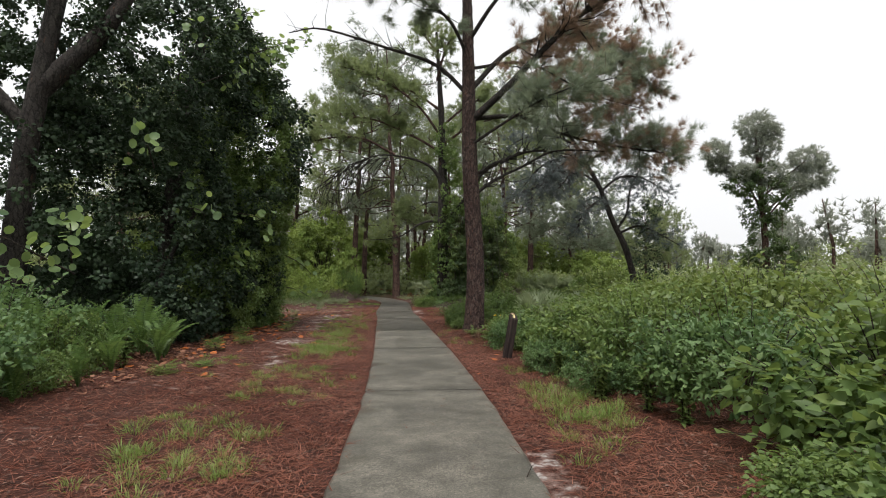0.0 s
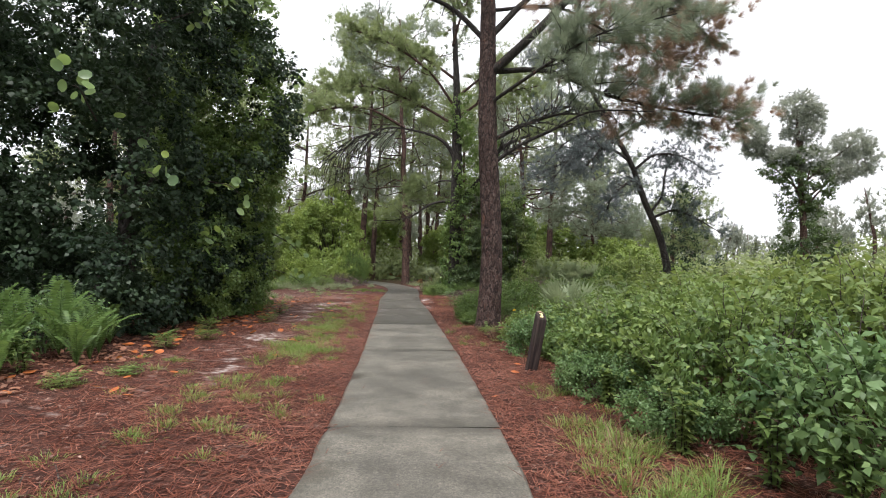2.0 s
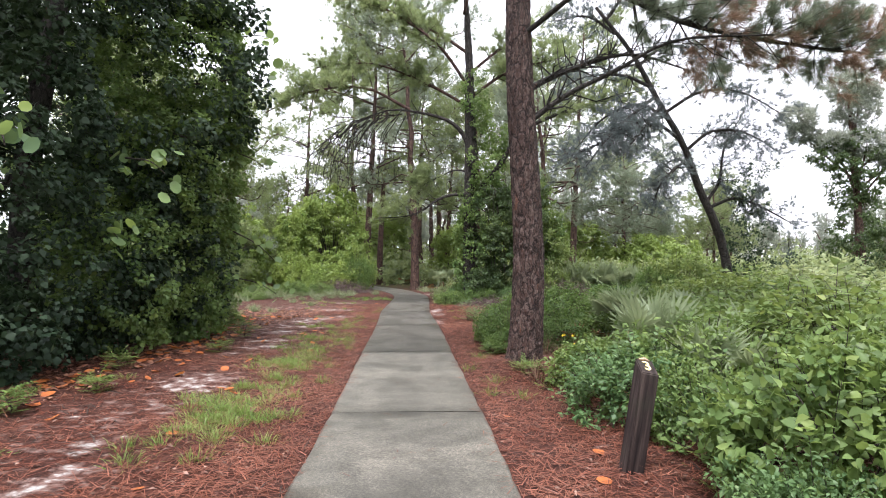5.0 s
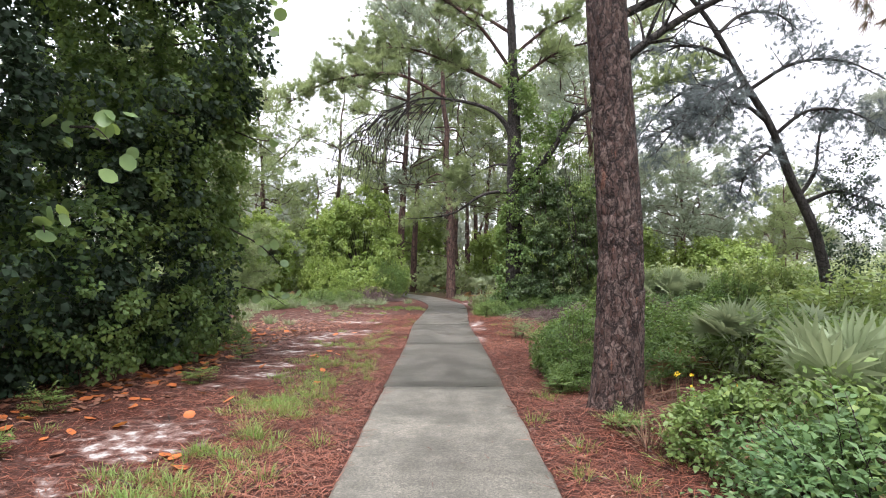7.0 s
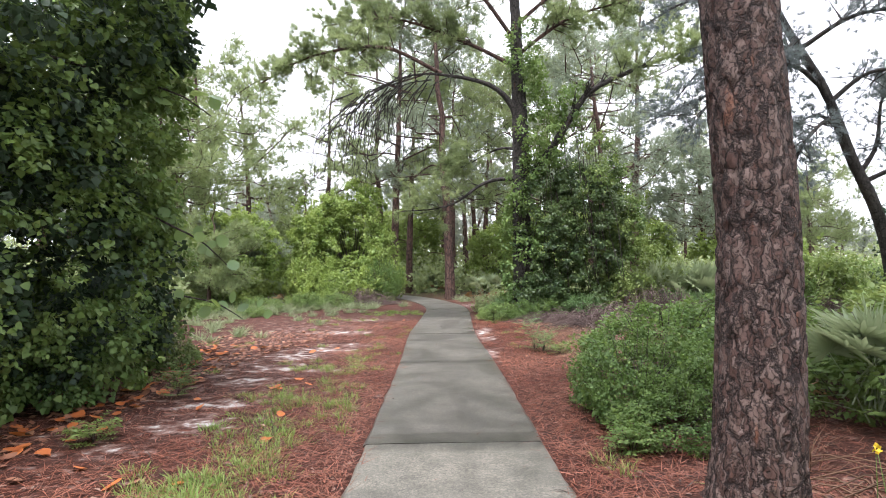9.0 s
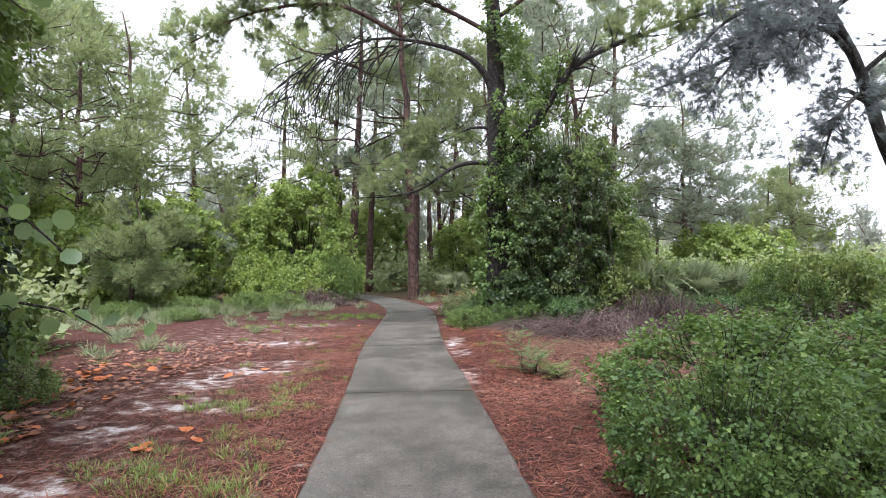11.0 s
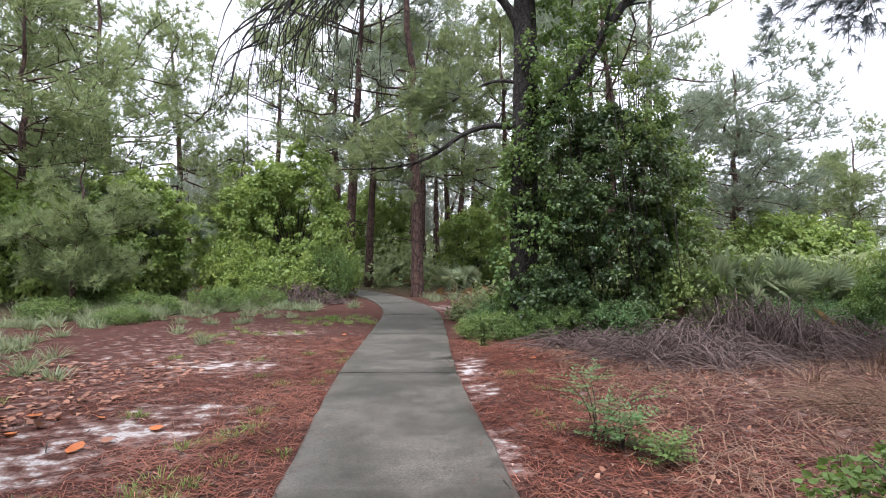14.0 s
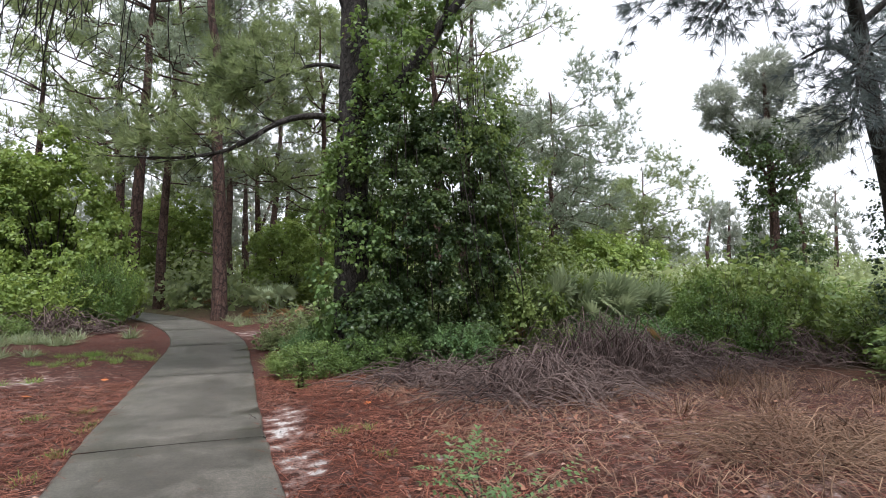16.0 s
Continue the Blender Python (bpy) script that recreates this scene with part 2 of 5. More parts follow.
    bump(nt, b, mix(nt, 0.5, mix(nt, 0.5, f2, f3), fine), 0.8, 0.03)
    return m


def wood_mat():
    m, nt, b = mat("weathered_dark_wood", 0.85, 0.2)
    f = noise_tex(nt, 30, 5, 0.6, (1, 1, 0.06))
    c = ramp(nt, f, [(0.35, (0.012, 0.008, 0.008)), (0.55, (0.035, 0.024, 0.022)), (0.7, (0.075, 0.055, 0.047))])
    c = mix(nt, ramp(nt, noise_tex(nt, 4, 4), [(0.5, (0, 0, 0)), (0.75, (0.5, 0.5, 0.5))]), c, (0.035, 0.042, 0.025))
    nt.links.new(c, b.inputs["Base Color"])
    bump(nt, b, f, 0.6, 0.006)
    return m


CONCRETE, DAMP_CONCRETE = concrete_mat("concrete", (0.6, 0.572, 0.53), 0.02), concrete_mat("damp_concrete", (0.47, 0.442, 0.425), 0.14)
GROUND, WOOD = ground_mat(), wood_mat()
CUT, _cn, _cb = mat("pale_split_wood", 0.8)
_cn.links.new(ramp(_cn, noise_tex(_cn, 25, 4, 0.6, (1, 1, 0.2)), [(0.3, (0.2, 0.13, 0.08)), (0.7, (0.5, 0.36, 0.25))]), _cb.inputs["Base Color"])
PAINT, _pn, _pb = mat("cream_number_paint", 0.6)
_pn.links.new(ramp(_pn, noise_tex(_pn, 60, 3), [(0.3, (0.6, 0.45, 0.16)), (0.6, (0.8, 0.68, 0.36))]), _pb.inputs["Base Color"])

# ---- mesh helpers ----


def soup(name, v, f, material):
    """A mesh from arrays of points and triangles."""
    v, f = np.asarray(v, dtype=np.float32), np.asarray(f, dtype=np.int32)
    me = bpy.data.meshes.new(name)
    me.vertices.add(len(v))
    me.vertices.foreach_set("co", v.ravel())
    me.loops.add(f.size)
    me.loops.foreach_set("vertex_index", f.ravel())
    me.polygons.add(len(f))
    me.polygons.foreach_set("loop_start", np.arange(0, f.size, f.shape[1], dtype=np.int32))
    me.update(calc_edges=True)
    me.materials.append(material)
    return me


def unit(a):
    return a / np.maximum(np.linalg.norm(a, axis=-1, keepdims=True), 1e-9)


LEAF = (np.array([[0, 0, 0], [-0.5, 0.45, 0.1], [0.5, 0.45, 0.1], [0, 1, -0.08]]), np.array([[0, 2, 1], [1, 2, 3]]))
BLADE = (np.array([[-0.5, 0, 0], [0.5, 0, 0], [0, 1, 0]]), np.array([[0, 1, 2]]))
BENT = (np.array([[-0.5, 0, 0], [0.5, 0, 0], [-0.4, 0.5, 0.16], [0.4, 0.5, 0.16], [0, 1, 0.05]]), np.array([[0, 1, 3], [0, 3, 2], [2, 3, 4]]))
_ang = np.linspace(0, 2 * np.pi, 9)[:-1] - np.pi / 2
DISC = (np.concatenate([[[0, 0.5, -0.04]], np.stack([0.55 * np.cos(_ang), 0.5 + 0.5 * np.sin(_ang), 0.04 + 0.03 * np.cos(3 * _ang)], 1)]),
        np.array([[0, i + 1, (i + 1) % 8 + 1] for i in range(8)]))
HEART = (np.array([[0, 0, 0], [-0.48, 0.12, 0.06], [-0.42, 0.5, 0.05], [0, 1, -0.12], [0.42, 0.5, 0.05], [0.48, 0.12, 0.06]]),
         np.array([[0, 5, 4], [0, 4, 3], [0, 3, 2], [0, 2, 1]]))


def scatter(shape, p, d, n, length, width, rng):
    """Copies of a leaf shape at points p, along directions d, faces towards n."""
    tv, tf = shape
    d = unit(d)
    x = unit(np.cross(d, n + 1e-4))
    z = np.cross(x, d)
    length = np.broadcast_to(np.asarray(length, float), len(p))[:, None, None]
    width = np.broadcast_to(np.asarray(width, float), len(p))[:, None, None]
    v = p[:, None] + x[:, None] * (tv[None, :, :1] * width) + d[:, None] * (tv[None, :, 1:2] * length) + z[:, None] * (tv[None, :, 2:3] * length)
    f = tf[None] + (np.arange(len(p)) * len(tv))[:, None, None]
    return v.reshape(-1, 3), f.reshape(-1, 3)


def join(parts):
    vs, fs, k = [], [], 0
    for v, f in parts:
        vs.append(v)
        fs.append(f + k)
        k += len(v)
    return np.concatenate(vs), np.concatenate(fs)


def sphere(rng, n):
    return unit(rng.normal(size=(n, 3)))


def tube(pts, radii, segs=8, rough=0.0, rng=None):
    """A tapered round limb along points."""
    pts = np.asarray(pts, float)
    tan = unit(np.gradient(pts, axis=0))
    ref = np.array([0.31, 0.95, 0.05]) if abs(tan[0, 2]) > 0.7 else np.array([0, 0, 1.0])
    a = unit(np.cross(tan, ref))
    b = np.cross(tan, a)
    w = np.linspace(0, 2 * np.pi, segs, endpoint=False)
    r = np.broadcast_to(np.asarray(radii, float), len(pts))[:, None]
    if rough and rng is not None:
        r = r * (1 + rough * rng.normal(size=(len(pts), segs)))
    v = pts[:, None] + a[:, None] * (r * np.cos(w))[..., None] + b[:, None] * (r * np.sin(w))[..., None]
    n = len(pts)
    i = np.arange(n - 1)[:, None] * segs
    j = np.arange(segs)[None]
    k = (j + 1) % segs
    q = np.stack([i + j, i + k, i + segs + k, i + segs + j], -1).reshape(-1, 4)
    f = np.concatenate([q[:, [0, 1, 2]], q[:, [0, 2, 3]]])
    v = np.concatenate([v.reshape(-1, 3), pts[-1:], pts[:1]])
    e = (n - 1) * segs
    cap = np.stack([e + np.arange(segs), e + (np.arange(segs) + 1) % segs, np.full(segs, len(v) - 2)], 1)
    return v, np.concatenate([f, cap])


def curve(points, n=12):
    """A smooth line through points."""
    p = np.asarray(points, float)
    t = np.linspace(0, len(p) - 1, n)
    i = np.clip(t.astype(int), 0, len(p) - 2)
    u = (t - i)[:, None]
    pp = np.concatenate([2 * p[:1] - p[1:2], p, 2 * p[-1:] - p[-2:-1]])
    a, b, c, d = pp[i], pp[i + 1], pp[i + 2], pp[i + 3]
    return 0.5 * (2 * b + (c - a) * u + (2 * a - 5 * b + 4 * c - d) * u * u + (3 * b - a - 3 * c + d) * u ** 3)


def smooth(me):
    me.polygons.foreach_set("use_smooth", [True] * len(me.polygons))
    return me


def part(name, arrays, material, parent, label="", soft=False):
    me = soup(name, *arrays, material)
    if soft:
        smooth(me)
    ob = new(name, me)
    ob.parent = parent
    return tagged(ob, label)


def empty(name, x, y, z=0.0, label="", category="", group="", kind=""):
    ob = new(name)
    ob.location = (x, y, z)
    return tagged(ob, label, category, group, kind)


UP = np.array([0, 0, 1.0])

# ---- foliage kinds ----


def tufts(centres, dirs, rng, needles=16, length=0.2, width=0.008, spread=0.75):
    """Bunches of pine needles."""
    n = len(centres)
    p = np.repeat(centres, needles, 0)
    d = unit(np.repeat(unit(dirs), needles, 0) + spread * rng.normal(size=(n * needles, 3)))
    return scatter(BLADE, p, d, sphere(rng, len(p)), length * rng.uniform(0.7, 1.15, len(p)), width, rng)


def shell_leaves(blobs, rng, per_m2, size, shape=LEAF, aspect=0.6, droop=0.5, rc=0.22, lump=0.28, ground=None, thin=0.3):
    """Leaves in clumps over lumpy rounded masses (x, y, z, rx, ry, rz), with hollows between the clumps."""
    out = []
    blobs = np.array(blobs, float)
    for bi, (cx, cy, cz, rx, ry, rz) in enumerate(blobs):
        area = 4 * np.pi * (((rx * ry) ** 1.6 + (rx * rz) ** 1.6 + (ry * rz) ** 1.6) / 3) ** (1 / 1.6)
        per = max(4, int(per_m2 * 2.6 * rc * rc))
        nc = max(6, int(area * per_m2 / per))
        s = sphere(rng, nc)
        knots = sphere(rng, 26)
        near = s @ knots.T
        swell = 1 + lump * (rng.uniform(-0.8, 0.7, 26)[near.argmax(1)] + (near.max(1) - 0.85) * 1.5) - np.abs(rng.normal(0, 0.1, nc))
        c = s * swell[:, None] * [rx, ry, rz] + [cx, cy, cz]
        inside = np.zeros(nc, bool)
        for bj, o in enumerate(blobs):
            if bj != bi:
                inside |= (((c - o[:3]) / o[3:]) ** 2).sum(1) < 0.55
        keep = ~inside & (rng.uniform(0, 1, nc) > thin * (np.sin(c @ [2.1, 1.7, 2.6]) > 0.35))
        c, s = c[keep], s[keep]
        if not len(c):
            continue
        k = len(c)
        o = sphere(rng, k * per)
        big = np.repeat(rc * rng.uniform(0.65, 1.35, k), per)
        p = np.repeat(c, per, 0) + o * (big * rng.uniform(0.35, 1.05, k * per))[:, None] * [1, 1, 0.8]
        d = unit(o * 0.7 + 0.5 * np.repeat(s, per, 0) + 0.7 * rng.normal(size=o.shape) - droop * UP)
        nn = unit(0.5 * o + 0.4 * np.repeat(s, per, 0) + 0.6 * UP + 0.45 * rng.normal(size=o.shape))
        if ground is not None:
            ok = p[:, 2] > ground
            p, d, nn = p[ok], d[ok], nn[ok]
        ln = size * rng.uniform(0.55, 1.35, len(p))
        out.append(scatter(shape, p, d, nn, ln, ln * aspect, rng))
    return join(out)


def shrub_stems(rng, rx, ry, h, n=9, r=0.012):
    out = []
    for i in range(n):
        a = rng.uniform(0, 2 * np.pi)
        q = rng.uniform(0.3, 0.85)
        e = np.array([np.cos(a) * rx * q, np.sin(a) * ry * q, h * rng.uniform(0.65, 1.0)])
        out.append(tube(curve([e * 0.06 * [1, 1, 0] - [0, 0, 0.05], e * [0.4, 0.4, 0.55] + rng.normal(0, 0.05, 3), e], 6), np.linspace(r, r * 0.35, 6), 5))
    return join(out)


def sprays(rng, rx, ry, h, n, leaf, count, shape=LEAF, aspect=0.45):
    """Shoots that stick out of a shrub, with leaves in rows along them."""
    ps, ds, ns, ls, wood = [], [], [], [], []
    for i in range(n):
        s = sphere(rng, 1)[0]
        s[2] = abs(s[2])
        base = s * [rx * 0.75, ry * 0.75, h * 0.75]
        way = unit(s + [0, 0, 0.6] + rng.normal(0, 0.3, 3))
        L = rng.uniform(0.22, 0.62)
        line = curve([base, base + way * L * 0.6, base + way * L - [0, 0, 0.12 * L]], 3)
        wood.append(tube(line, np.linspace(0.005, 0.002, 3), 3))
        for k in range(count):
            u = (k + 0.5) / count
            ps.append(base + way * L * u - [0, 0, 0.12 * L * u * u])
            side = unit(np.cross(way, UP)) * (1 if k % 2 else -1)
            ds.append(way * 0.5 + side + rng.normal(0, 0.25, 3))
            ns.append(UP + rng.normal(0, 0.35, 3))
            ls.append(leaf * rng.uniform(0.8, 1.3))
    ls = np.array(ls)
    return scatter(shape, np.array(ps), np.array(ds), np.array(ns), ls, ls * aspect, rng), join(wood)


SHRUB_CACHE = {}


def shrub(x, y, rx, ry, h, kind, label, turn=0.0, category="shrub", group=""):
    """A leafy shrub: stems, a lumpy mass of leaves and free shoots; kinds share their meshes."""
    leafm, size, dens, shape, aspect, seed, name = kind
    key = (seed, size, leafm.name)
    if key not in SHRUB_CACHE:
        rng = np.random.default_rng(seed)
        blobs = [(0, 0, 0.48, 0.78, 0.78, 0.46)] + [(0.55 * math.cos(a), 0.55 * math.sin(a), rng.uniform(0.3, 0.62), 0.42, 0.42, 0.34) for a in np.linspace(0, 6.28, 6)[:-1] + rng.uniform(0, 1)]
        leaves = shell_leaves(blobs, rng, dens, size, shape, aspect, 0.4, 0.13 if size < 0.1 else 0.24, 0.42, 0.03, 0.45)
        sp, wood = sprays(rng, 0.98, 0.98, 0.98, 90, size * (1.2 if leafm is not VINE_MID else 1.0), 11, shape, aspect)
        SHRUB_CACHE[key] = (soup("foliage", *join([leaves, sp]), leafm), soup("branchwork", *join([shrub_stems(rng, 1, 1, 0.85), wood]), TWIG))
    fo, st = SHRUB_CACHE[key]
    e = empty(name, x, y, -0.02, label, category, group)
    e.rotation_euler[2] = turn
    e.scale = (rx, ry, h)
    for nme, me in (("foliage", fo), ("branchwork", st)):
        o = new(nme, me)
        o.parent = e
        if nme == "branchwork":
            tagged(o, kind="stuff")
    return e


# kinds: material, leaf size, leaves a square metre, shape, width to length, seed, name
K_MIX = (SHRUB, 0.068, 700, LEAF, 0.5, 11, "shrub")
K_MIX2 = (SHRUB, 0.07, 520, HEART, 0.75, 12, "vine_shrub")
K_LIGHT = (SHRUB_LIGHT, 0.068, 700, LEAF, 0.5, 13, "shrub")
K_LIGHT2 = (SHRUB_LIGHT, 0.066, 560, HEART, 0.7, 14, "vine_shrub")
K_DARK = (SHRUB_DARK, 0.068, 700, LEAF, 0.55, 15, "shrub")
K_FARL = (LIT_FAR_LEAF, 0.11, 210, LEAF, 0.6, 16, "shrub")
K_FAR = (LIT_FAR_LEAF, 0.11, 210, LEAF, 0.6, 17, "shrub")
K_FARD = (VINE_SHADED, 0.11, 210, LEAF, 0.6, 18, "shrub")
K_BEND = (MOUND_LEAF, 0.062, 560, HEART, 0.8, 20, "bush")
K_MOUND = (VINE_MID, 0.036, 1500, HEART, 0.8, 19, "creeper_mound")


def pine_arrays(seed, h, first, reach, r0, lean=(0, 0), needles=10, length=0.36, width=0.038, tuft_n=10, nb=32, bare=9):
    """Trunk with crooked limbs, and needles in rounded plumes, of one pine with an open, irregular crown."""
    rng = np.random.default_rng(seed)
    zz = np.linspace(-0.2, h, 14)
    wob = np.cumsum(rng.normal(0, 0.1, (14, 2)), 0) * (zz / h)[:, None]
    line = np.stack([lean[0] * zz / h + wob[:, 0], lean[1] * zz / h + wob[:, 1], zz], 1)
    rad = r0 * (1 - 0.85 * (np.maximum(zz, 0) / h) ** 1.1) + 0.25 * r0 * np.exp(-np.maximum(zz, 0) * 2.5)
    wood = [tube(curve(line, 40), np.interp(np.linspace(0, 1, 40), np.linspace(0, 1, 14), rad), 10, 0.03, rng)]
    cs, ds = [], []
    whorl = rng.uniform(0, 1, 11)
    for i in range(nb + bare):
        dead = i >= nb
        u = float(np.clip(whorl[i % 11] + rng.normal(0, 0.03), 0, 0.99))
        z0 = first + (h - first) * u if not dead else rng.uniform(0.35 * first, first * 1.1)
        o = np.array([np.interp(z0, zz, line[:, 0]), np.interp(z0, zz, line[:, 1]), z0])
        a = rng.uniform(0, 2 * np.pi)
        L = reach * (0.5 + 0.55 * math.sin(math.pi * (0.2 + 0.72 * u))) * rng.uniform(0.45, 1.1) if not dead else reach * rng.uniform(0.12, 0.42)
        out = np.array([np.cos(a), np.sin(a), 0])
        rise = rng.uniform(-0.2, 0.3) + 0.75 * u ** 1.5
        kink = rng.normal(0, 0.11 * L, (2, 3))
        pts = curve([o, o + out * L * 0.33 + UP * (rise * L * 0.15) + kink[0], o + out * L * 0.68 + UP * rise * L * 0.45 + kink[1], o + out * L + UP * rise * L * 0.85], 8)
        br = max(0.014, 0.26 * r0 * (L / reach) * (1.1 - 0.5 * u))
        wood.append(tube(pts, np.linspace(br, br * 0.3, 8), 4))
        if dead:
            continue
        for k in range(tuft_n):
            b = pts[min(7, int(8 * (0.42 + 0.58 * rng.uniform() ** 0.7)))]
            w = unit(out * rng.uniform(-0.1, 1) + np.array([-out[1], out[0], 0]) * rng.normal(0, 0.8) + UP * rng.uniform(-0.15, 0.9))
            l2 = 0.35 + L * rng.uniform(0.08, 0.26)
            tip = b + w * l2
            wood.append(tube(np.array([b, (b + tip) / 2 + rng.normal(0, 0.06, 3), tip]), [br * 0.35, br * 0.25, 0.006], 3))
            m = 7
            g = rng.uniform(0.3, 1.08, (m, 1))
            q = b + (tip - b) * g + rng.normal(0, 0.16, (m, 3))
            cs.append(q)
            ds.append(0.6 * (w + 0.5 * UP) + (q - (b + tip) / 2) * 1.2)
    cs, ds = np.concatenate(cs), np.concatenate(ds)
    return join(wood), tufts(cs, ds, rng, needles, length, width, 0.62)


PINE_CACHE = {}


def pine(x, y, seed, h, first, reach, r0, needle, label, turn=0.0, scale=1.0, group="", **kw):
    key = (seed, needle.name)
    if key not in PINE_CACHE:
        w, nn = pine_arrays(seed, h, first, reach, r0, **kw)
        PINE_CACHE[key] = (smooth(soup("trunk", *w, FAR_BARK)), soup("crown", *nn, needle))
    e = empty("pine_tree", x, y, 0, label, "tree", group)
    e.rotation_euler[2] = turn
    e.scale = (scale, scale, scale)
    for nme, me in zip(("trunk", "crown"), PINE_CACHE[key]):
        o = new(nme, me)
        o.parent = e
    return e


def fan_leaf(rng, radius=0.42, rays=15):
    """A palmetto fan: stiff pointed segments round the stalk's end, each folded."""
    vs, fs = [[0, 0, 0]], []
    for i in range(rays):
        a = -1.9 + 3.8 * i / (rays - 1)
        L = radius * (1 - 0.18 * abs(a) / 1.9) * rng.uniform(0.88, 1.06)
        d = np.array([math.sin(a), math.cos(a), 0.0])
        s = np.array([math.cos(a), -math.sin(a), 0.0])
        w = 0.03 * radius / 0.42
        k = len(vs)
        droop = rng.uniform(0.0, 0.2) * L
        vs += [d * L * 0.5 - s * w + [0, 0, 0.012], d * L * 0.5 + s * w + [0, 0, 0.012], d * L * 0.5 - [0, 0, 0.012], d * L - [0, 0, droop]]
        fs += [[0, k, k + 2], [0, k + 2, k + 1], [k, k + 3, k + 2], [k + 2, k + 3, k + 1]]
    return np.array(vs, float), np.array(fs)


FANS = []
for _s in range(4):
    _r = np.random.default_rng(70 + _s)
    _v, _f = fan_leaf(_r)
    _st = tube(np.array([[0, -0.75, -0.06], [0, -0.35, 0.0], [0, 0.0, 0]]), [0.011, 0.008, 0.005], 4)
    FANS.append((soup("frond", _v, _f, PALM), soup("dead_frond", _v, _f, PALM_DEAD), soup("stalk", *_st, PALM)))


def palmetto(x, y, size, label, fronds=16, seed=1, dead=3):
    """A saw palmetto: fans on stalks from a low crown."""
    rng = np.random.default_rng(seed)
    e = empty("palmetto", x, y, 0, label, "palm")
    for i in range(fronds):
        old = i < dead
        a = rng.uniform(0, 2 * np.pi)
        el = rng.uniform(-0.1, 0.2) if old else rng.uniform(0.85, 1.5)
        d = Vector((math.cos(a) * math.cos(el), math.sin(a) * math.cos(el), math.sin(el)))
        o = new("dead_frond" if old else "frond", FANS[i % 4][1 if old else 0])
        o.parent = e
        s = size * rng.uniform(0.8, 1.15)
        q = d.to_track_quat("Y", "Z")
        o.matrix_local = Matrix.LocRotScale(d * (0.78 * s) + Vector((0, 0, 0.12)), q @ Euler((rng.uniform(-0.7, 0.2), rng.uniform(-1.4, 1.4), 0)).to_quaternion(), (s, s, s))
        st = new("stalk", FANS[i % 4][2])
        st.parent = o
        if old:
            o["label"] = "dry brown fan leaf"
    return e


def fern_frond(rng, L=0.75, n=26):
    ps, ds, ns, ls = [], [], [], []
    for i in range(n):
        u = (i + 1) / n
        y, z = L * u, 0.32 * L * math.sin(u * 2.2) - 0.1 * L * u * u
        for sd in (-1, 1):
            ps.append([0, y, z])
            ds.append([sd, 0.25, -0.1])
            ns.append([0, -0.3, 1])
            ls.append(0.1 * (L / 0.75) * math.sin(math.pi * min(1, 0.12 + 0.88 * (1 - u) ** 0.8 + 0.02)) + 0.012)
    ls = np.array(ls)
    lv = scatter(LEAF, np.array(ps, float), np.array(ds, float), np.array(ns, float), ls, L * 0.03, rng)
    u = np.linspace(0, 1, 7)
    rib = tube(np.stack([0 * u, L * u, 0.32 * L * np.sin(u * 2.2) - 0.1 * L * u * u], 1), np.linspace(0.005, 0.002, 7), 3)
    return join([lv, rib])


FRONDS = [soup("frond", *fern_frond(np.random.default_rng(90 + i), 0.6 + 0.12 * i), FERN) for i in range(3)]


def fern(x, y, size, seed, fronds=11, z=0.0):
    rng = np.random.default_rng(seed)
    e = empty("fern", x, y, z, "bright green sword fern with arching fronds", "fern", "ferns beside the trail")
    for i in range(fronds):
        a = 2 * np.pi * (i + rng.uniform(-0.3, 0.3)) / fronds
        el = rng.uniform(0.6, 1.35)
        o = new("frond", FRONDS[i % 3])
        o.parent = e
        d = Vector((math.cos(a) * math.cos(el), math.sin(a) * math.cos(el), math.sin(el)))
        s = size * rng.uniform(0.8, 1.2)
        o.matrix_local = Matrix.LocRotScale((0, 0, 0.02), d.to_track_quat("Y", "Z"), (s, s, s))
    return e

# ---- ground: one sheet to the horizon ----
PATH_Y = [-8, 0, 3.9, 7.4, 11.7, 15.5, 19.75, 23.6, 27.4, 30.8, 32.5, 34.6, 37.8, 40.5, 44, 47]
PATH_X = [0.62, 0.18, -0.03, -0.24, -0.65, -1.08, -1.54, -2.05, -2.33, -2.6, -2.83, -3.32, -4.35, -5.55, -7.8, -10.5]


def path_x(y):
    return np.interp(y, PATH_Y, PATH_X)


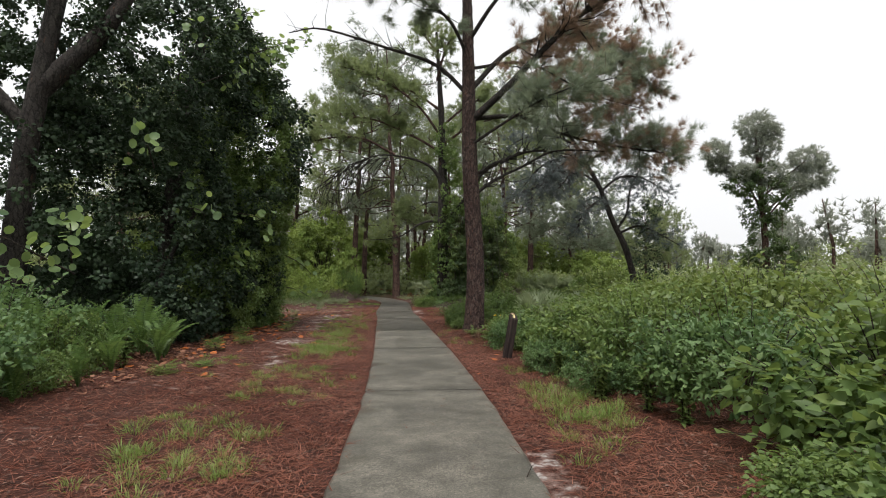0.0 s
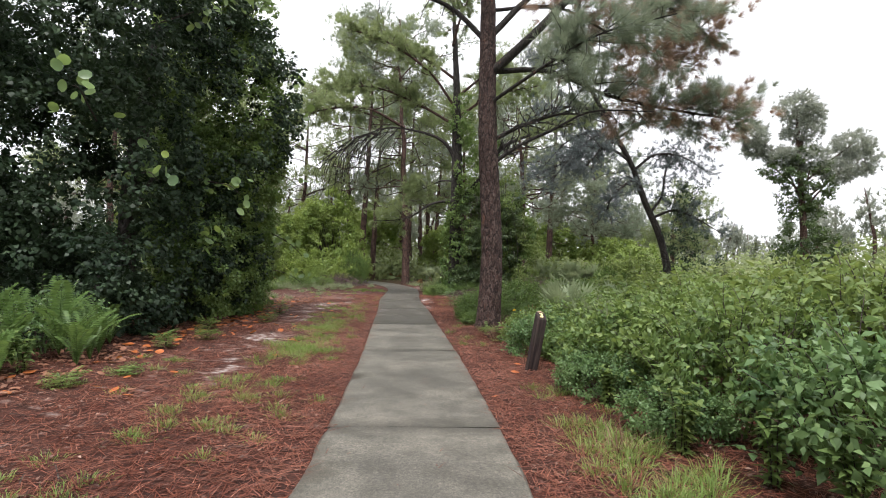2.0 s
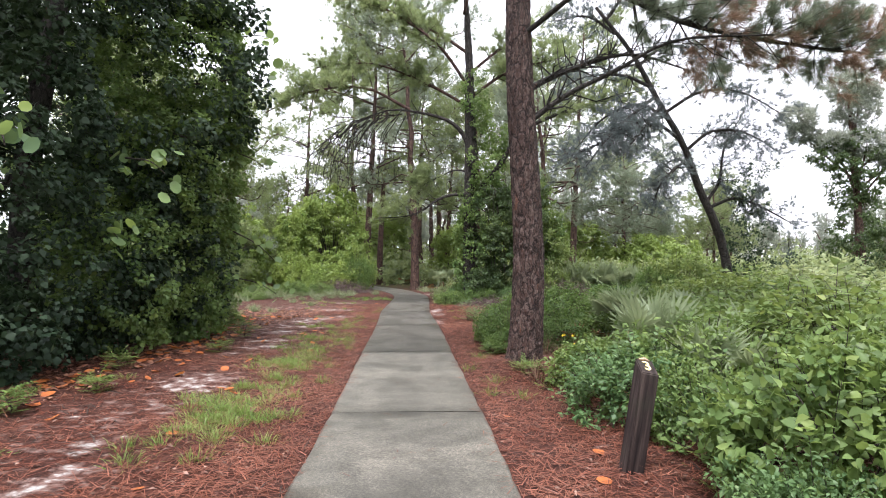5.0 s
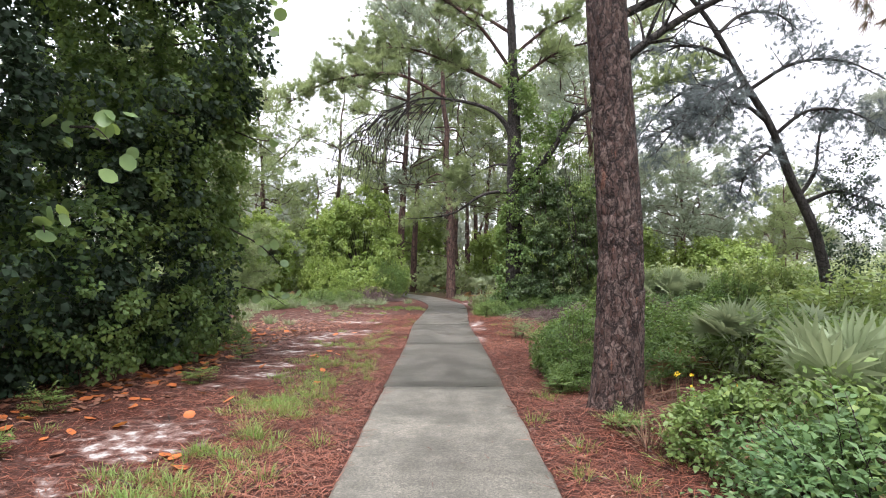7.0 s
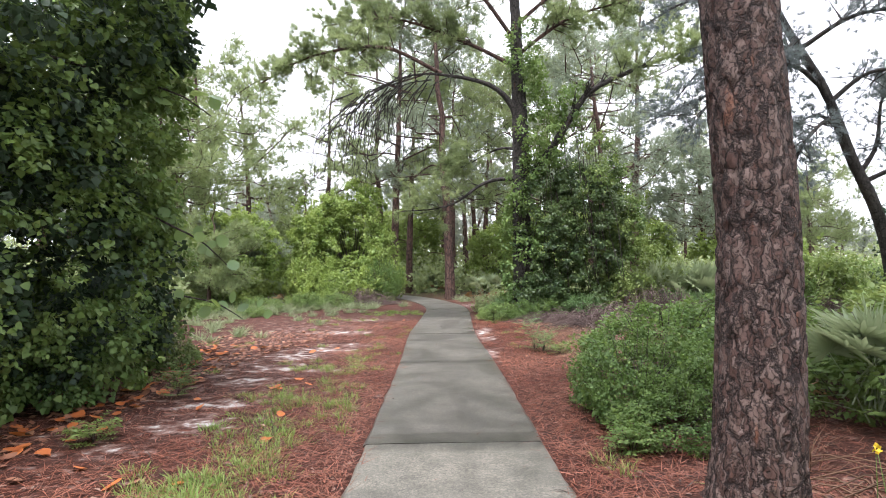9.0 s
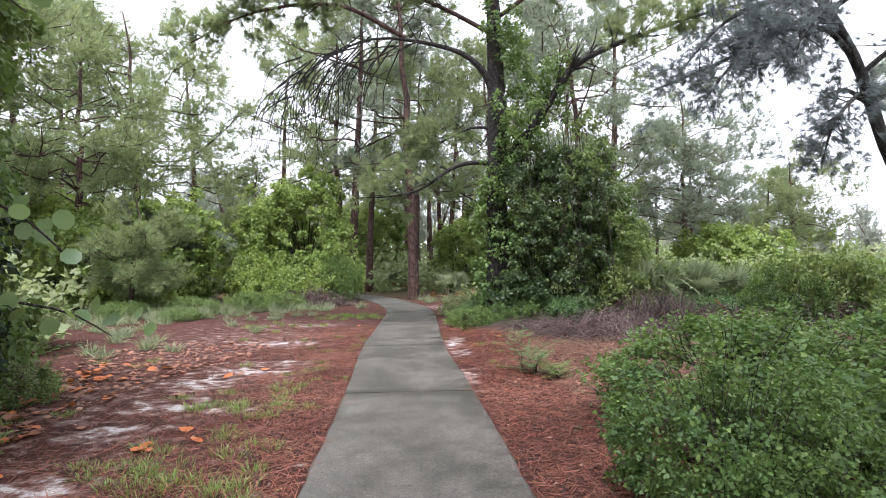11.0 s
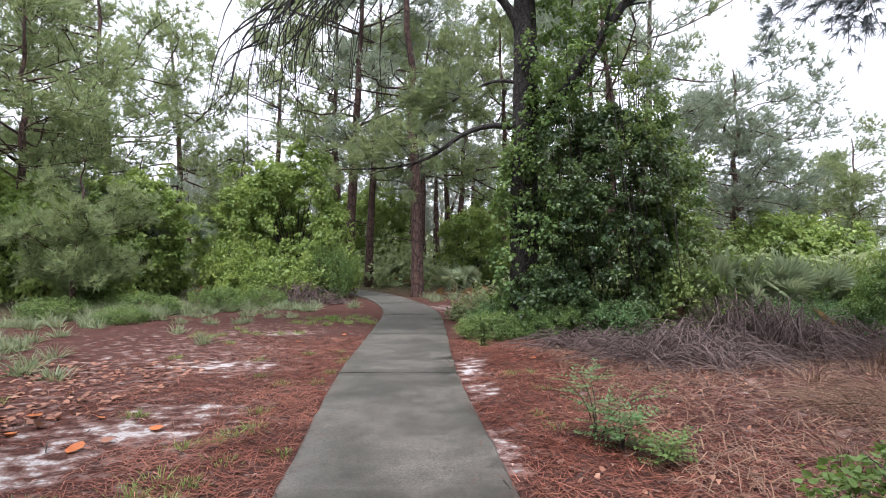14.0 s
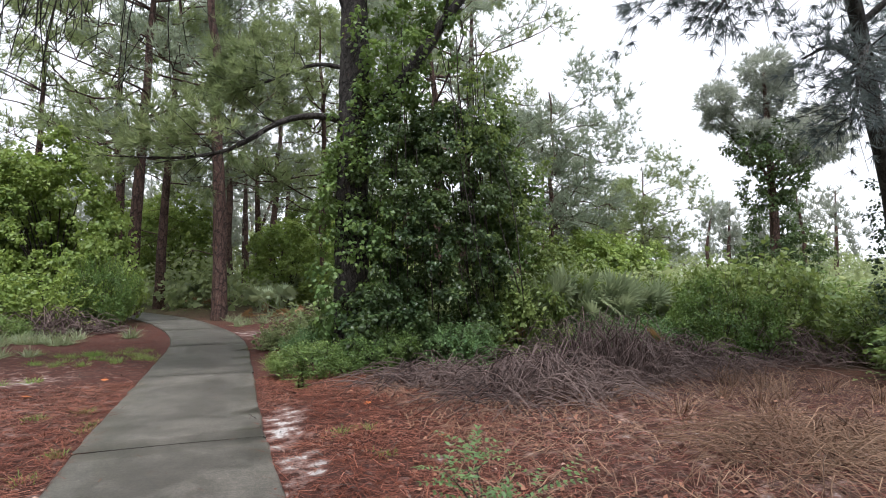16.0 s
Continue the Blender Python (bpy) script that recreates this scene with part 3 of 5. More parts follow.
# bare sand patches: x, y, half width, half length, strength
SAND = [(-3.5, 13.0, 0.45, 0.6, 0.95), (-2.9, 9.7, 0.2, 0.5, 0.85), (-3.15, 10.5, 0.2, 0.35, 0.8), (-2.8, 9.0, 0.2, 0.3, 0.7), (-3.75, 16.0, 0.45, 0.3, 1.0),
        (-3.95, 16.8, 0.5, 0.22, 1.0), (-4.1, 18.0, 0.4, 0.3, 1.0), (-4.05, 18.9, 0.6, 0.25, 1.0), (-4.15, 19.9, 0.45, 0.3, 1.0), (-4.0, 20.9, 0.7, 0.35, 1.05),
        (-4.55, 23.9, 0.9, 0.45, 1.0), (-3.8, 21.6, 0.6, 0.3, 0.85), (-4.2, 20.2, 0.5, 0.3, 1.0), (-3.4, 18.8, 0.3, 0.25, 0.8), (-4.8, 27.4, 0.5, 0.4, 0.9),
        (-1.1, 24.1, 0.22, 0.8, 1.0), (-0.9, 20.7, 0.2, 0.6, 0.95), (-0.95, 22.8, 0.22, 0.5, 0.85), (0.75, 4.4, 0.22, 0.6, 0.9), (-4.1, 15.2, 0.45, 0.3, 0.65),
        (-5.6, 24.5, 1.1, 1.0, 0.5), (-5.2, 22, 0.8, 1.6, 0.45), (-3.4, 11.6, 0.4, 0.8, 0.6), (-1.0, 31.5, 0.5, 1.2, 0.75), (-1.9, 33.6, 0.5, 0.9, 0.8),
        (-4.6, 19.0, 1.2, 4.0, 0.5), (-5.4, 25.0, 1.9, 3.0, 0.55), (-3.6, 11.5, 0.7, 3.0, 0.42), (2.5, 22.5, 1.8, 1.6, 0.4)]


def axis(lo, hi, step, far):
    mid = list(np.arange(lo, hi + step / 2, step))
    a, b, s = [], [], step
    lo2, hi2 = mid[0], mid[-1]
    while hi2 < far:
        s *= 1.22
        hi2 += s
        lo2 -= s
        a.insert(0, lo2)
        b.append(hi2)
    return np.array(a + mid + b)


def build_ground():
    xs, ys = axis(-7.0, 4.0, 0.09, 900), axis(2.5, 33.0, 0.1, 900)
    X, Y = np.meshgrid(xs, ys)
    px = path_x(Y)
    off = np.abs(X - px)
    near = np.clip((off - 0.78) / 0.5, 0, 1)
    Z = np.zeros_like(X)
    for i, (k, a) in enumerate(((0.55, 0.035), (1.4, 0.018), (4.1, 0.008), (11.0, 0.005))):
        Z += a * np.sin(k * X + 1.3 * i + 0.7 * np.sin(k * 0.6 * Y)) * np.cos(k * 0.9 * Y + 0.8 * i + 0.6 * np.sin(k * 0.7 * X))
    Z = Z * near + 0.02 * near - 0.004
    Z += 0.16 * np.exp(-((X - 0.85) ** 2 + (Y - 14.1) ** 2) / 0.45)
    Z = np.where(off < 0.72, -0.03, Z)
    S = np.zeros_like(X)
    for x, y, a, b, s in SAND:
        S = np.maximum(S, s * np.exp(-(((X - x) / a) ** 2 + ((Y - y) / b) ** 2) * 0.55))
    S *= 0.8 * (off > 0.7)
    Z -= 0.012 * S
    G = np.clip((np.hypot(X + 2, (Y - 20) * 0.55) - 9) / 8, 0, 1)
    v = np.stack([X, Y, Z], -1).reshape(-1, 3)
    w = len(xs)
    i = (np.arange(len(ys) - 1)[:, None] * w + np.arange(w - 1)[None]).ravel()
    f = np.stack([i, i + 1, i + w + 1, i + w], 1)
    me = smooth(soup("ground", v, f, GROUND))
    for name, val in (("sand", S), ("green", G)):
        at = me.attributes.new(name, "FLOAT", "POINT")
        at.data.foreach_set("value", val.ravel().astype(np.float32))
    return tagged(new("ground", me), "red pine straw ground with worn pale sand patches", "ground", kind="structure")


build_ground()

# ---- concrete footpath, slab by slab ----
walkway = empty("pavement", 0, 0, 0, "narrow grey concrete footpath curving through the woods", "footpath", kind="structure")
JOINTS = [-7.9, -4.2, -0.45, 3.45, 7.38, 11.68, 15.55, 19.75, 23.65, 27.4, 31.3, 35.2, 39.0, 42.6, 46.0]


def slab(y0, y1, seed):
    rng = np.random.default_rng(seed)
    ys = np.linspace(y0 + 0.006, y1 - 0.006, 15)
    cx = path_x(ys)
    cx = 0.5 * cx + 0.25 * (path_x(ys - 0.9) + path_x(ys + 0.9))
    tan = unit(np.stack([np.gradient(cx), np.gradient(ys)], 1))
    side = np.stack([tan[:, 1], -tan[:, 0]], 1)
    prof = [(-0.765, -0.1), (-0.765, 0.006), (-0.758, 0.017), (-0.745, 0.021), (-0.4, 0.023), (0, 0.025), (0.4, 0.023), (0.745, 0.021), (0.758, 0.017), (0.765, 0.006), (0.765, -0.1)]
    v = []
    for k in range(15):
        dip = -0.006 if k in (0, 14) else 0.0
        for o, z in prof:
            e = 0.008 * rng.normal() if abs(o) > 0.75 else 0.0
            v.append([cx[k] + side[k, 0] * (o + e), ys[k] + side[k, 1] * (o + e), z + (dip if z > 0 else 0) + rng.normal(0, 0.0008)])
    n = len(prof)
    f = [[k * n + j, k * n + j + 1, (k + 1) * n + j + 1, (k + 1) * n + j] for k in range(14) for j in range(n - 1)]
    v, f = np.array(v), np.array(f)
    f = np.concatenate([f[:, [0, 1, 2]], f[:, [0, 2, 3]]])
    ends = [[b, b + j, b + j + 1] for b in (0, 14 * n) for j in range(1, n - 1)]
    return v, np.concatenate([f, ends])


for _i in range(len(JOINTS) - 1):
    part("slab", slab(JOINTS[_i], JOINTS[_i + 1], _i), CONCRETE if JOINTS[_i] < 15 else DAMP_CONCRETE, walkway)

# ---- large pine beside the path ----


def plated_trunk(line, radii, segs, rings, cell, depth, seed):
    """A trunk whose bark stands out in plates between deep furrows."""
    pts = curve(line, rings)
    rr = np.interp(np.linspace(0, 1, rings), np.linspace(0, 1, len(radii)), radii)
    v, f = tube(pts, rr, segs)
    c = np.repeat(pts, segs, 0)
    for i in range(rings * segs):
        p = v[i]
        q = Vector((p[0] * cell, p[1] * cell, p[2] * cell * 0.3 + seed))
        q += 0.6 * noise.noise_vector(q * 0.9)
        d = noise.voronoi(q)[0]
        e = min(1.0, max(0.0, (d[1] - d[0]) / 0.22))
        k = depth * (e - 0.5) + 0.35 * depth * noise.noise(q * 4)
        out = p - c[i]
        v[i] = p + out / (np.linalg.norm(out) + 1e-6) * k
    return v, f


def limb_with_tufts(pts, r0, r1, rng, twigs, needles, spread=0.7, tuft=3, l2=(0.4, 1.0), start=0.35, wide=0.011, length=0.2, droop=0.0):
    """One limb with side twigs; returns wood and needle tufts."""
    line = curve(pts, 16)
    wood = [tube(line, np.linspace(r0, r1, 16), 8, 0.04, rng)]
    cs, ds = [], []
    for i in range(twigs):
        s = rng.uniform(start, 1.0)
        k = int(s * 15)
        b = line[k]
        t = unit(line[min(k + 1, 15)] - line[max(k - 1, 0)])
        w = unit(t * rng.uniform(0.3, 1) + spread * rng.normal(size=3) + UP * (0.25 - droop))
        tip = b + w * rng.uniform(*l2)
        r = max(0.006, 0.4 * (r0 + (r1 - r0) * s))
        mid = (b + tip) / 2 + rng.normal(0, 0.05, 3)
        wood.append(tube(np.array([b, mid, tip - UP * droop * 0.3]), [r, r * 0.6, 0.004], 4))
        if needles:
            q = b + (tip - b) * rng.uniform(0.35, 1.05, (tuft, 1)) + rng.normal(0, 0.09, (tuft, 3))
            cs.append(q)
            ds.append(np.repeat((w + 0.2 * UP)[None], tuft, 0))
    return join(wood), (tufts(np.concatenate(cs), np.concatenate(ds), rng, needles, length, wide, 0.6) if needles else None)


def big_pine():
    rng = np.random.default_rng(5)
    e = empty("pine_tree", 0, 0, 0, "tall pine with plated brown bark and half-browned needles beside the path", "tree")
    base = np.array([0.85, 14.1, 0])
    line = [base + [-0.12, 0, -0.1], base + [-0.07, 0, 0.35], base + [-0.03, 0, 1.6], base + [-0.08, 0, 2.8], base + [-0.17, 0, 4.5], base + [-0.2, 0.0, 7], base + [-0.24, 0.1, 10], base + [-0.28, 0.1, 14]]
    part("trunk", plated_trunk(line, [0.33, 0.245, 0.212, 0.203, 0.188, 0.15, 0.1, 0.03], 72, 420, 11.0, 0.016, 3.0), PINE_BARK, e, soft=True)
    limbs = [
        ([(0.9, 0, 5.5), (1.6, -0.3, 6.3), (2.6, -0.5, 7.4), (3.7, -0.6, 8.3), (5.4, -0.3, 8.8)], 0.13, 46, "dead"),
        ([(0.85, 0, 6.3), (1.8, 0.6, 7.6), (3.4, 1.2, 8.2), (4.9, 1.5, 7.4), (5.6, 1.6, 6.9)], 0.09, 60, "mixed"),
        ([(0.9, 0, 5.6), (1.9, 0.3, 5.65), (3.1, 0.5, 5.2), (4.6, 0.6, 4.9), (5.6, 0.6, 4.75)], 0.075, 46, "mixed"),
        ([(0.95, 0, 4.1), (1.5, 0.5, 4.55), (2.4, 0.9, 4.9), (3.3, 1.2, 4.75)], 0.06, 70, "bare"),
        ([(0.95, 0, 3.6), (1.3, -0.1, 3.95), (1.9, -0.2, 4.25), (2.6, -0.4, 4.6), (3.6, -0.8, 4.5)], 0.055, 34, "bare"),
        ([(0.9, 0, 4.9), (1.6, -0.9, 5.3), (2.4, -1.8, 5.6), (3.5, -2.2, 5.8)], 0.05, 34, "green"),
        ([(0.75, 0, 6.2), (-0.1, 0.2, 7.0), (-1.3, 0.3, 7.5), (-2.8, 0.3, 8.0), (-3.6, 0.3, 7.9)], 0.07, 26, "bare"),
        ([(0.7, 0, 7.2), (0.1, -0.5, 8.0), (-1.2, -0.8, 8.6), (-2.2, -1, 8.9)], 0.06, 34, "green"),
        ([(0.8, 0, 7.6), (1.5, -0.6, 8.6), (2.8, -1.0, 9.3), (4.4, -1.2, 9.4)], 0.07, 44, "mixed"),
        ([(0.7, 0.1, 8.8), (1.6, 0.6, 9.8), (2.8, 0.9, 10.6)], 0.06, 34, "green"),
        ([(0.65, 0.1, 9.2), (-0.3, -0.6, 10.2), (-1.3, -0.9, 10.8)], 0.05, 34, "green"),
        ([(0.65, 0.1, 11), (1.2, 0.9, 12), (1.7, 1.7, 12.6)], 0.05, 30, "green"),
        ([(0.65, 0.1, 12), (0.3, -0.8, 13), (-0.2, -1.5, 13.6)], 0.04, 30, "green"),
        ([(0.95, 0, 6.9), (2.2, 0.9, 7.3), (3.8, 1.3, 6.6), (5.2, 1.4, 6.2)], 0.05, 52, "dead"),
    ]
    green, brown = [], []
    for pts, r, n, kind in limbs:
        pts = [(0.85 + (x - 0.85) * 1.1, y + 14.1, z) for x, y, z in pts]
        z0 = pts[0][2]
        pts[0] = (0.85 + np.interp(z0, [1.6, 2.8, 4.5, 7, 10, 14], [-0.03, -0.08, -0.17, -0.2, -0.24, -0.28]), 14.1, z0 - 0.08)
        if kind == "bare":
            w, _ = limb_with_tufts(pts, r * 0.85, r * 0.2, rng, n, 0, 0.6, l2=(0.3, 0.9), start=0.15)
        else:
            w, t = limb_with_tufts(pts, r * 0.85, r * 0.2, rng, int(n * 1.3), 58, 0.7, 7, (0.35, 1.2), 0.36, 0.007, 0.27)
            (brown if kind == "dead" else green).append(t)
            if kind == "mixed":
                _, t2 = limb_with_tufts(pts, r, r * 0.3, rng, int(n * 0.8), 58, 0.7, 6, (0.35, 1.2), 0.5, 0.007, 0.27)
                brown.append(t2)
        part("limb", w, OAK_BARK, e, soft=True)
    part("crown", join(green), NEEDLE_BLUE, e)
    part("browned_needles", join(brown), NEEDLE_DEAD, e, "browned dying pine needles")


big_pine()

# ---- vine-hung tree past the clearing ----


def vine_tree():
    rng = np.random.default_rng(8)
    e = empty("vine_tree", 0, 0, 0, "large forked tree draped in dark green climbing vines", "tree")
    o = np.array([0.02, 28.1, 0])
    line = [o + p for p in ([0, 0, -0.1], [0, 0, 0.5], [-0.02, 0, 3], [0, 0, 5], [-0.05, 0, 7.5], [-0.12, 0, 10], [-0.35, 0, 14])]
    part("trunk", plated_trunk(line, [0.4, 0.31, 0.27, 0.26, 0.19, 0.14, 0.05], 40, 220, 8.0, 0.03, 9.0), OAK_BARK, e, soft=True)
    limbs = [([(0.1, 0, 4.2), (0.75, -0.2, 4.9), (1.35, -0.3, 5.8), (2.1, -0.4, 6.8), (3.6, -0.6, 7.4), (5.0, -0.8, 7.8), (6.5, -1.0, 8.1)], 0.15, 44),
             ([(-0.05, 0, 6.0), (-0.35, -0.1, 6.7), (-0.95, -0.2, 7.2), (-2.1, -0.3, 7.5), (-3.3, -0.4, 7.55), (-4.6, -0.6, 7.0)], 0.11, 16),
             ([(-0.1, 0, 4.25), (-0.7, -0.2, 4.25), (-1.3, -0.3, 4.05), (-2.0, -0.4, 3.55), (-2.8, -0.4, 3.35), (-3.9, -0.5, 3.3)], 0.075, 22),
             ([(-0.1, 0, 5.2), (-0.7, 0.1, 5.25), (-1.5, 0.2, 4.9), (-2.1, 0.2, 4.6)], 0.05, 18)]
    for pts, r, n in limbs:
        w, _ = limb_with_tufts([(x + 0.02, y + 28.1, z) for x, y, z in pts], r, r * 0.1, rng, n, 0, 0.5, start=0.4)
        part("limb", w, OAK_BARK, e, soft=True)
    out = []
    for i in range(46):
        s = rng.uniform(0, 1)
        b = np.array([-2.6 - 3.2 * s, 27.8 + rng.normal(0, 0.4), 7.5 - 1.2 * s * s])
        tip = b + [-rng.uniform(0.4, 1.3), rng.normal(0, 0.4), -rng.uniform(0.8, 3.0)]
        out.append(tube(curve([b, (b + tip) / 2 + [-0.25, 0, 0.3], tip], 7), np.linspace(0.022, 0.006, 7), 4))
        for k in range(4):
            q = b + (tip - b) * rng.uniform(0.3, 1)
            t2 = q + rng.normal(0, 0.28, 3) - [0.15, 0, 0.45]
            out.append(tube(np.array([q, (q + t2) / 2 + rng.normal(0, 0.05, 3), t2]), [0.009, 0.006, 0.003], 3))
    part("hanging_spray", join(out), OAK_BARK, e, "bare drooping grey twigs")
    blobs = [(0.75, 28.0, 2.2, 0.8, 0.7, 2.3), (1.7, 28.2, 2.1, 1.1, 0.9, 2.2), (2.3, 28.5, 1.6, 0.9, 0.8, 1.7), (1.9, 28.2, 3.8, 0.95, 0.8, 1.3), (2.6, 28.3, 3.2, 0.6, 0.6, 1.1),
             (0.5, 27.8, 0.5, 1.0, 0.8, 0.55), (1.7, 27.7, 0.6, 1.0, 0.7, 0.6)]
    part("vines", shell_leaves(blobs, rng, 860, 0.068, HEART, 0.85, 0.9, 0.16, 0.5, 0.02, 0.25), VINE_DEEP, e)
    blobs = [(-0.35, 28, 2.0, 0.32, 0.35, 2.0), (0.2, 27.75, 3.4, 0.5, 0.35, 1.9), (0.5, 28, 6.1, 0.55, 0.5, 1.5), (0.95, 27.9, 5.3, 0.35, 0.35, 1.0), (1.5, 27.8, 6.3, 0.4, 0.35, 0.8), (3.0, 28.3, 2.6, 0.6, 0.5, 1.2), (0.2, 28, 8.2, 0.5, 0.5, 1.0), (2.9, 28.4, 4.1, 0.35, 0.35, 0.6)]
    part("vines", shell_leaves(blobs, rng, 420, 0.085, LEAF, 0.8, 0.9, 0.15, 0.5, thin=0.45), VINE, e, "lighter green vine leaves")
    # lit right side of the vine mass, its light given by a yellower leaf colour
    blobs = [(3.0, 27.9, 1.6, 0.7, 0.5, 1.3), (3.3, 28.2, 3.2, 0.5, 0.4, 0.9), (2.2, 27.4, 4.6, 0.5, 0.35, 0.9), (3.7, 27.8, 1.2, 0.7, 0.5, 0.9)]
    part("vines", shell_leaves(blobs, rng, 360, 0.075, LEAF, 0.75, 0.9, 0.15, 0.5, 0.02, thin=0.4), SHRUB_LIGHT, e, "vine leaves coloured yellow-green as if lit")
    rt = []
    for i in range(30):
        x0, z0 = rng.uniform(0.4, 2.9), rng.uniform(3.0, 6.2)
        a = np.array([x0 * 0.8, 28 + rng.normal(0, 0.3), z0])
        b = np.array([x0 + rng.normal(0, 0.3), 27.7 + rng.normal(0, 0.3), rng.uniform(0, 1.5)])
        rt.append(tube(curve([a, (a + b) / 2 + rng.normal(0, 0.12, 3), b], 7), 0.009, 4))
    part("vine_tangle", join(rt), TWIG, e)
    crown = [([(-0.2, 28.1, 9), (1.2, 28.6, 10.3), (2.4, 29, 11)], 30), ([(-0.1, 28.1, 7.8), (-1.8, 28.3, 8.8), (-4.0, 28.2, 9.6), (-6.2, 28.0, 9.4)], 70), ([(-0.1, 28.1, 8.6), (-1.4, 27.6, 10.2), (-3.4, 27.2, 11.4), (-5.0, 27.0, 11.8)], 60), ([(-2.4, 27.8, 7.6), (-4.2, 27.5, 8.4), (-6.4, 27.4, 8.2), (-8.0, 27.3, 7.4)], 60), ([(0, 28.1, 8.2), (1.6, 28.0, 9.2), (3.6, 27.8, 9.6)], 44), ([(-0.2, 28.1, 10), (-1.5, 28.5, 11), (-2.9, 28.6, 11.5)], 30), ([(-0.3, 28.1, 11.5), (0.1, 27.3, 12.7), (0.6, 26.8, 13.5)], 30), ([(-0.35, 28.1, 13), (-0.9, 28.6, 14), (-1.1, 29, 14.6)], 26)]
    ts = []
    for pts, n in crown:
        w, t = limb_with_tufts(pts, 0.07, 0.02, rng, n, 40, 0.7, 6, (0.4, 1.1), 0.3, 0.018, 0.28)
        part("limb", w, FAR_BARK, e, soft=True)
        ts.append(t)
    for pts, n in ((limbs[0][0], 90), (limbs[2][0], 26), (limbs[3][0], 40)):
        _, t = limb_with_tufts([(x, y + 28.1, z + 0.15) for x, y, z in pts], 0.07, 0.02, rng, n, 40, 0.7, 5, (0.4, 1.1), 0.62, 0.014, 0.25)
        ts.append(t)
    part("crown", join(ts), NEEDLE, e)


vine_tree()

# ---- dark thicket on the left ----


def dark_thicket():
    rng = np.random.default_rng(21)
    e = empty("thicket_tree", 0, 0, 0, "massive dark broadleaf tree smothered in glossy vines", "tree")
    trunks = [([(-8.2, 10.6, -0.1), (-8.0, 10.5, 3.0), (-7.7, 10.5, 5.2), (-7.2, 10.6, 8.5)], 0.25), ([(-7.75, 10.5, 5.0), (-6.6, 10.9, 6.6), (-5.9, 11.4, 8.8)], 0.2), ([(-8.0, 10.5, 4.4), (-9.2, 10, 6.0), (-10.5, 9.6, 7.5)], 0.14),
              ([(-7.5, 15, -0.1), (-7.3, 14.8, 3), (-6.9, 14.9, 6), (-6.5, 15.2, 9)], 0.22), ([(-6.6, 12.2, 0.2), (-6.3, 12.6, 1.6), (-5.7, 13.0, 3.2)], 0.06)]
    for pts, r in trunks:
        part("trunk", tube(curve(pts, 16), np.linspace(r, r * 0.55, 16), 12, 0.04, rng), OAK_BARK, e, soft=True)
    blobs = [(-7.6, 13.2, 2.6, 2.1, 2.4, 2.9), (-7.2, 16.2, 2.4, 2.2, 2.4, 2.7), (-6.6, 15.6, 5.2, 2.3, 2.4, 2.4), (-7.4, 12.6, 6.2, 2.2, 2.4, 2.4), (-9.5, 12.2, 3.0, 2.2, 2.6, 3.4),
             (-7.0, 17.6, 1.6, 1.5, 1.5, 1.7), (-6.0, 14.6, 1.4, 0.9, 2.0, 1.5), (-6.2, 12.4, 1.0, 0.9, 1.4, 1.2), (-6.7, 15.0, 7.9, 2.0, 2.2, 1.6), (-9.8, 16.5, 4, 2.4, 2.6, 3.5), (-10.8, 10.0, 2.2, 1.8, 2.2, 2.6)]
    # shaded body of the thicket, its gloom painted as leaf colour
    part("foliage", shell_leaves(blobs, rng, 420, 0.095, LEAF, 0.85, 0.6, 0.22, 0.35, 0.05, 0.4), VINE_SHADED, e)
    # the face that catches more light gets the brighter leaf material
    blobs = [(-6.2, 17.0, 2.6, 1.5, 1.7, 2.4), (-5.9, 16.6, 5.6, 1.4, 1.5, 1.8), (-6.4, 17.2, 7.8, 1.4, 1.4, 1.4), (-5.7, 15.8, 1.8, 0.9, 2.0, 1.7), (-5.4, 16.6, 3.6, 0.8, 1.4, 1.4), (-6.6, 18.6, 1.4, 1.0, 0.7, 1.5), (-5.8, 17.9, 5.6, 1.0, 0.9, 1.5), (-7.0, 18.6, 3.6, 1.2, 0.9, 1.6)]
    part("vines", shell_leaves(blobs, rng, 560, 0.068, HEART, 0.95, 0.6, 0.17, 0.35, 0.05), VINE, e, "vine leaves in a lighter green for the brighter face")
    # round leathery leaves at the end of free branches
    ps, ds, ns, wood = [], [], [], []
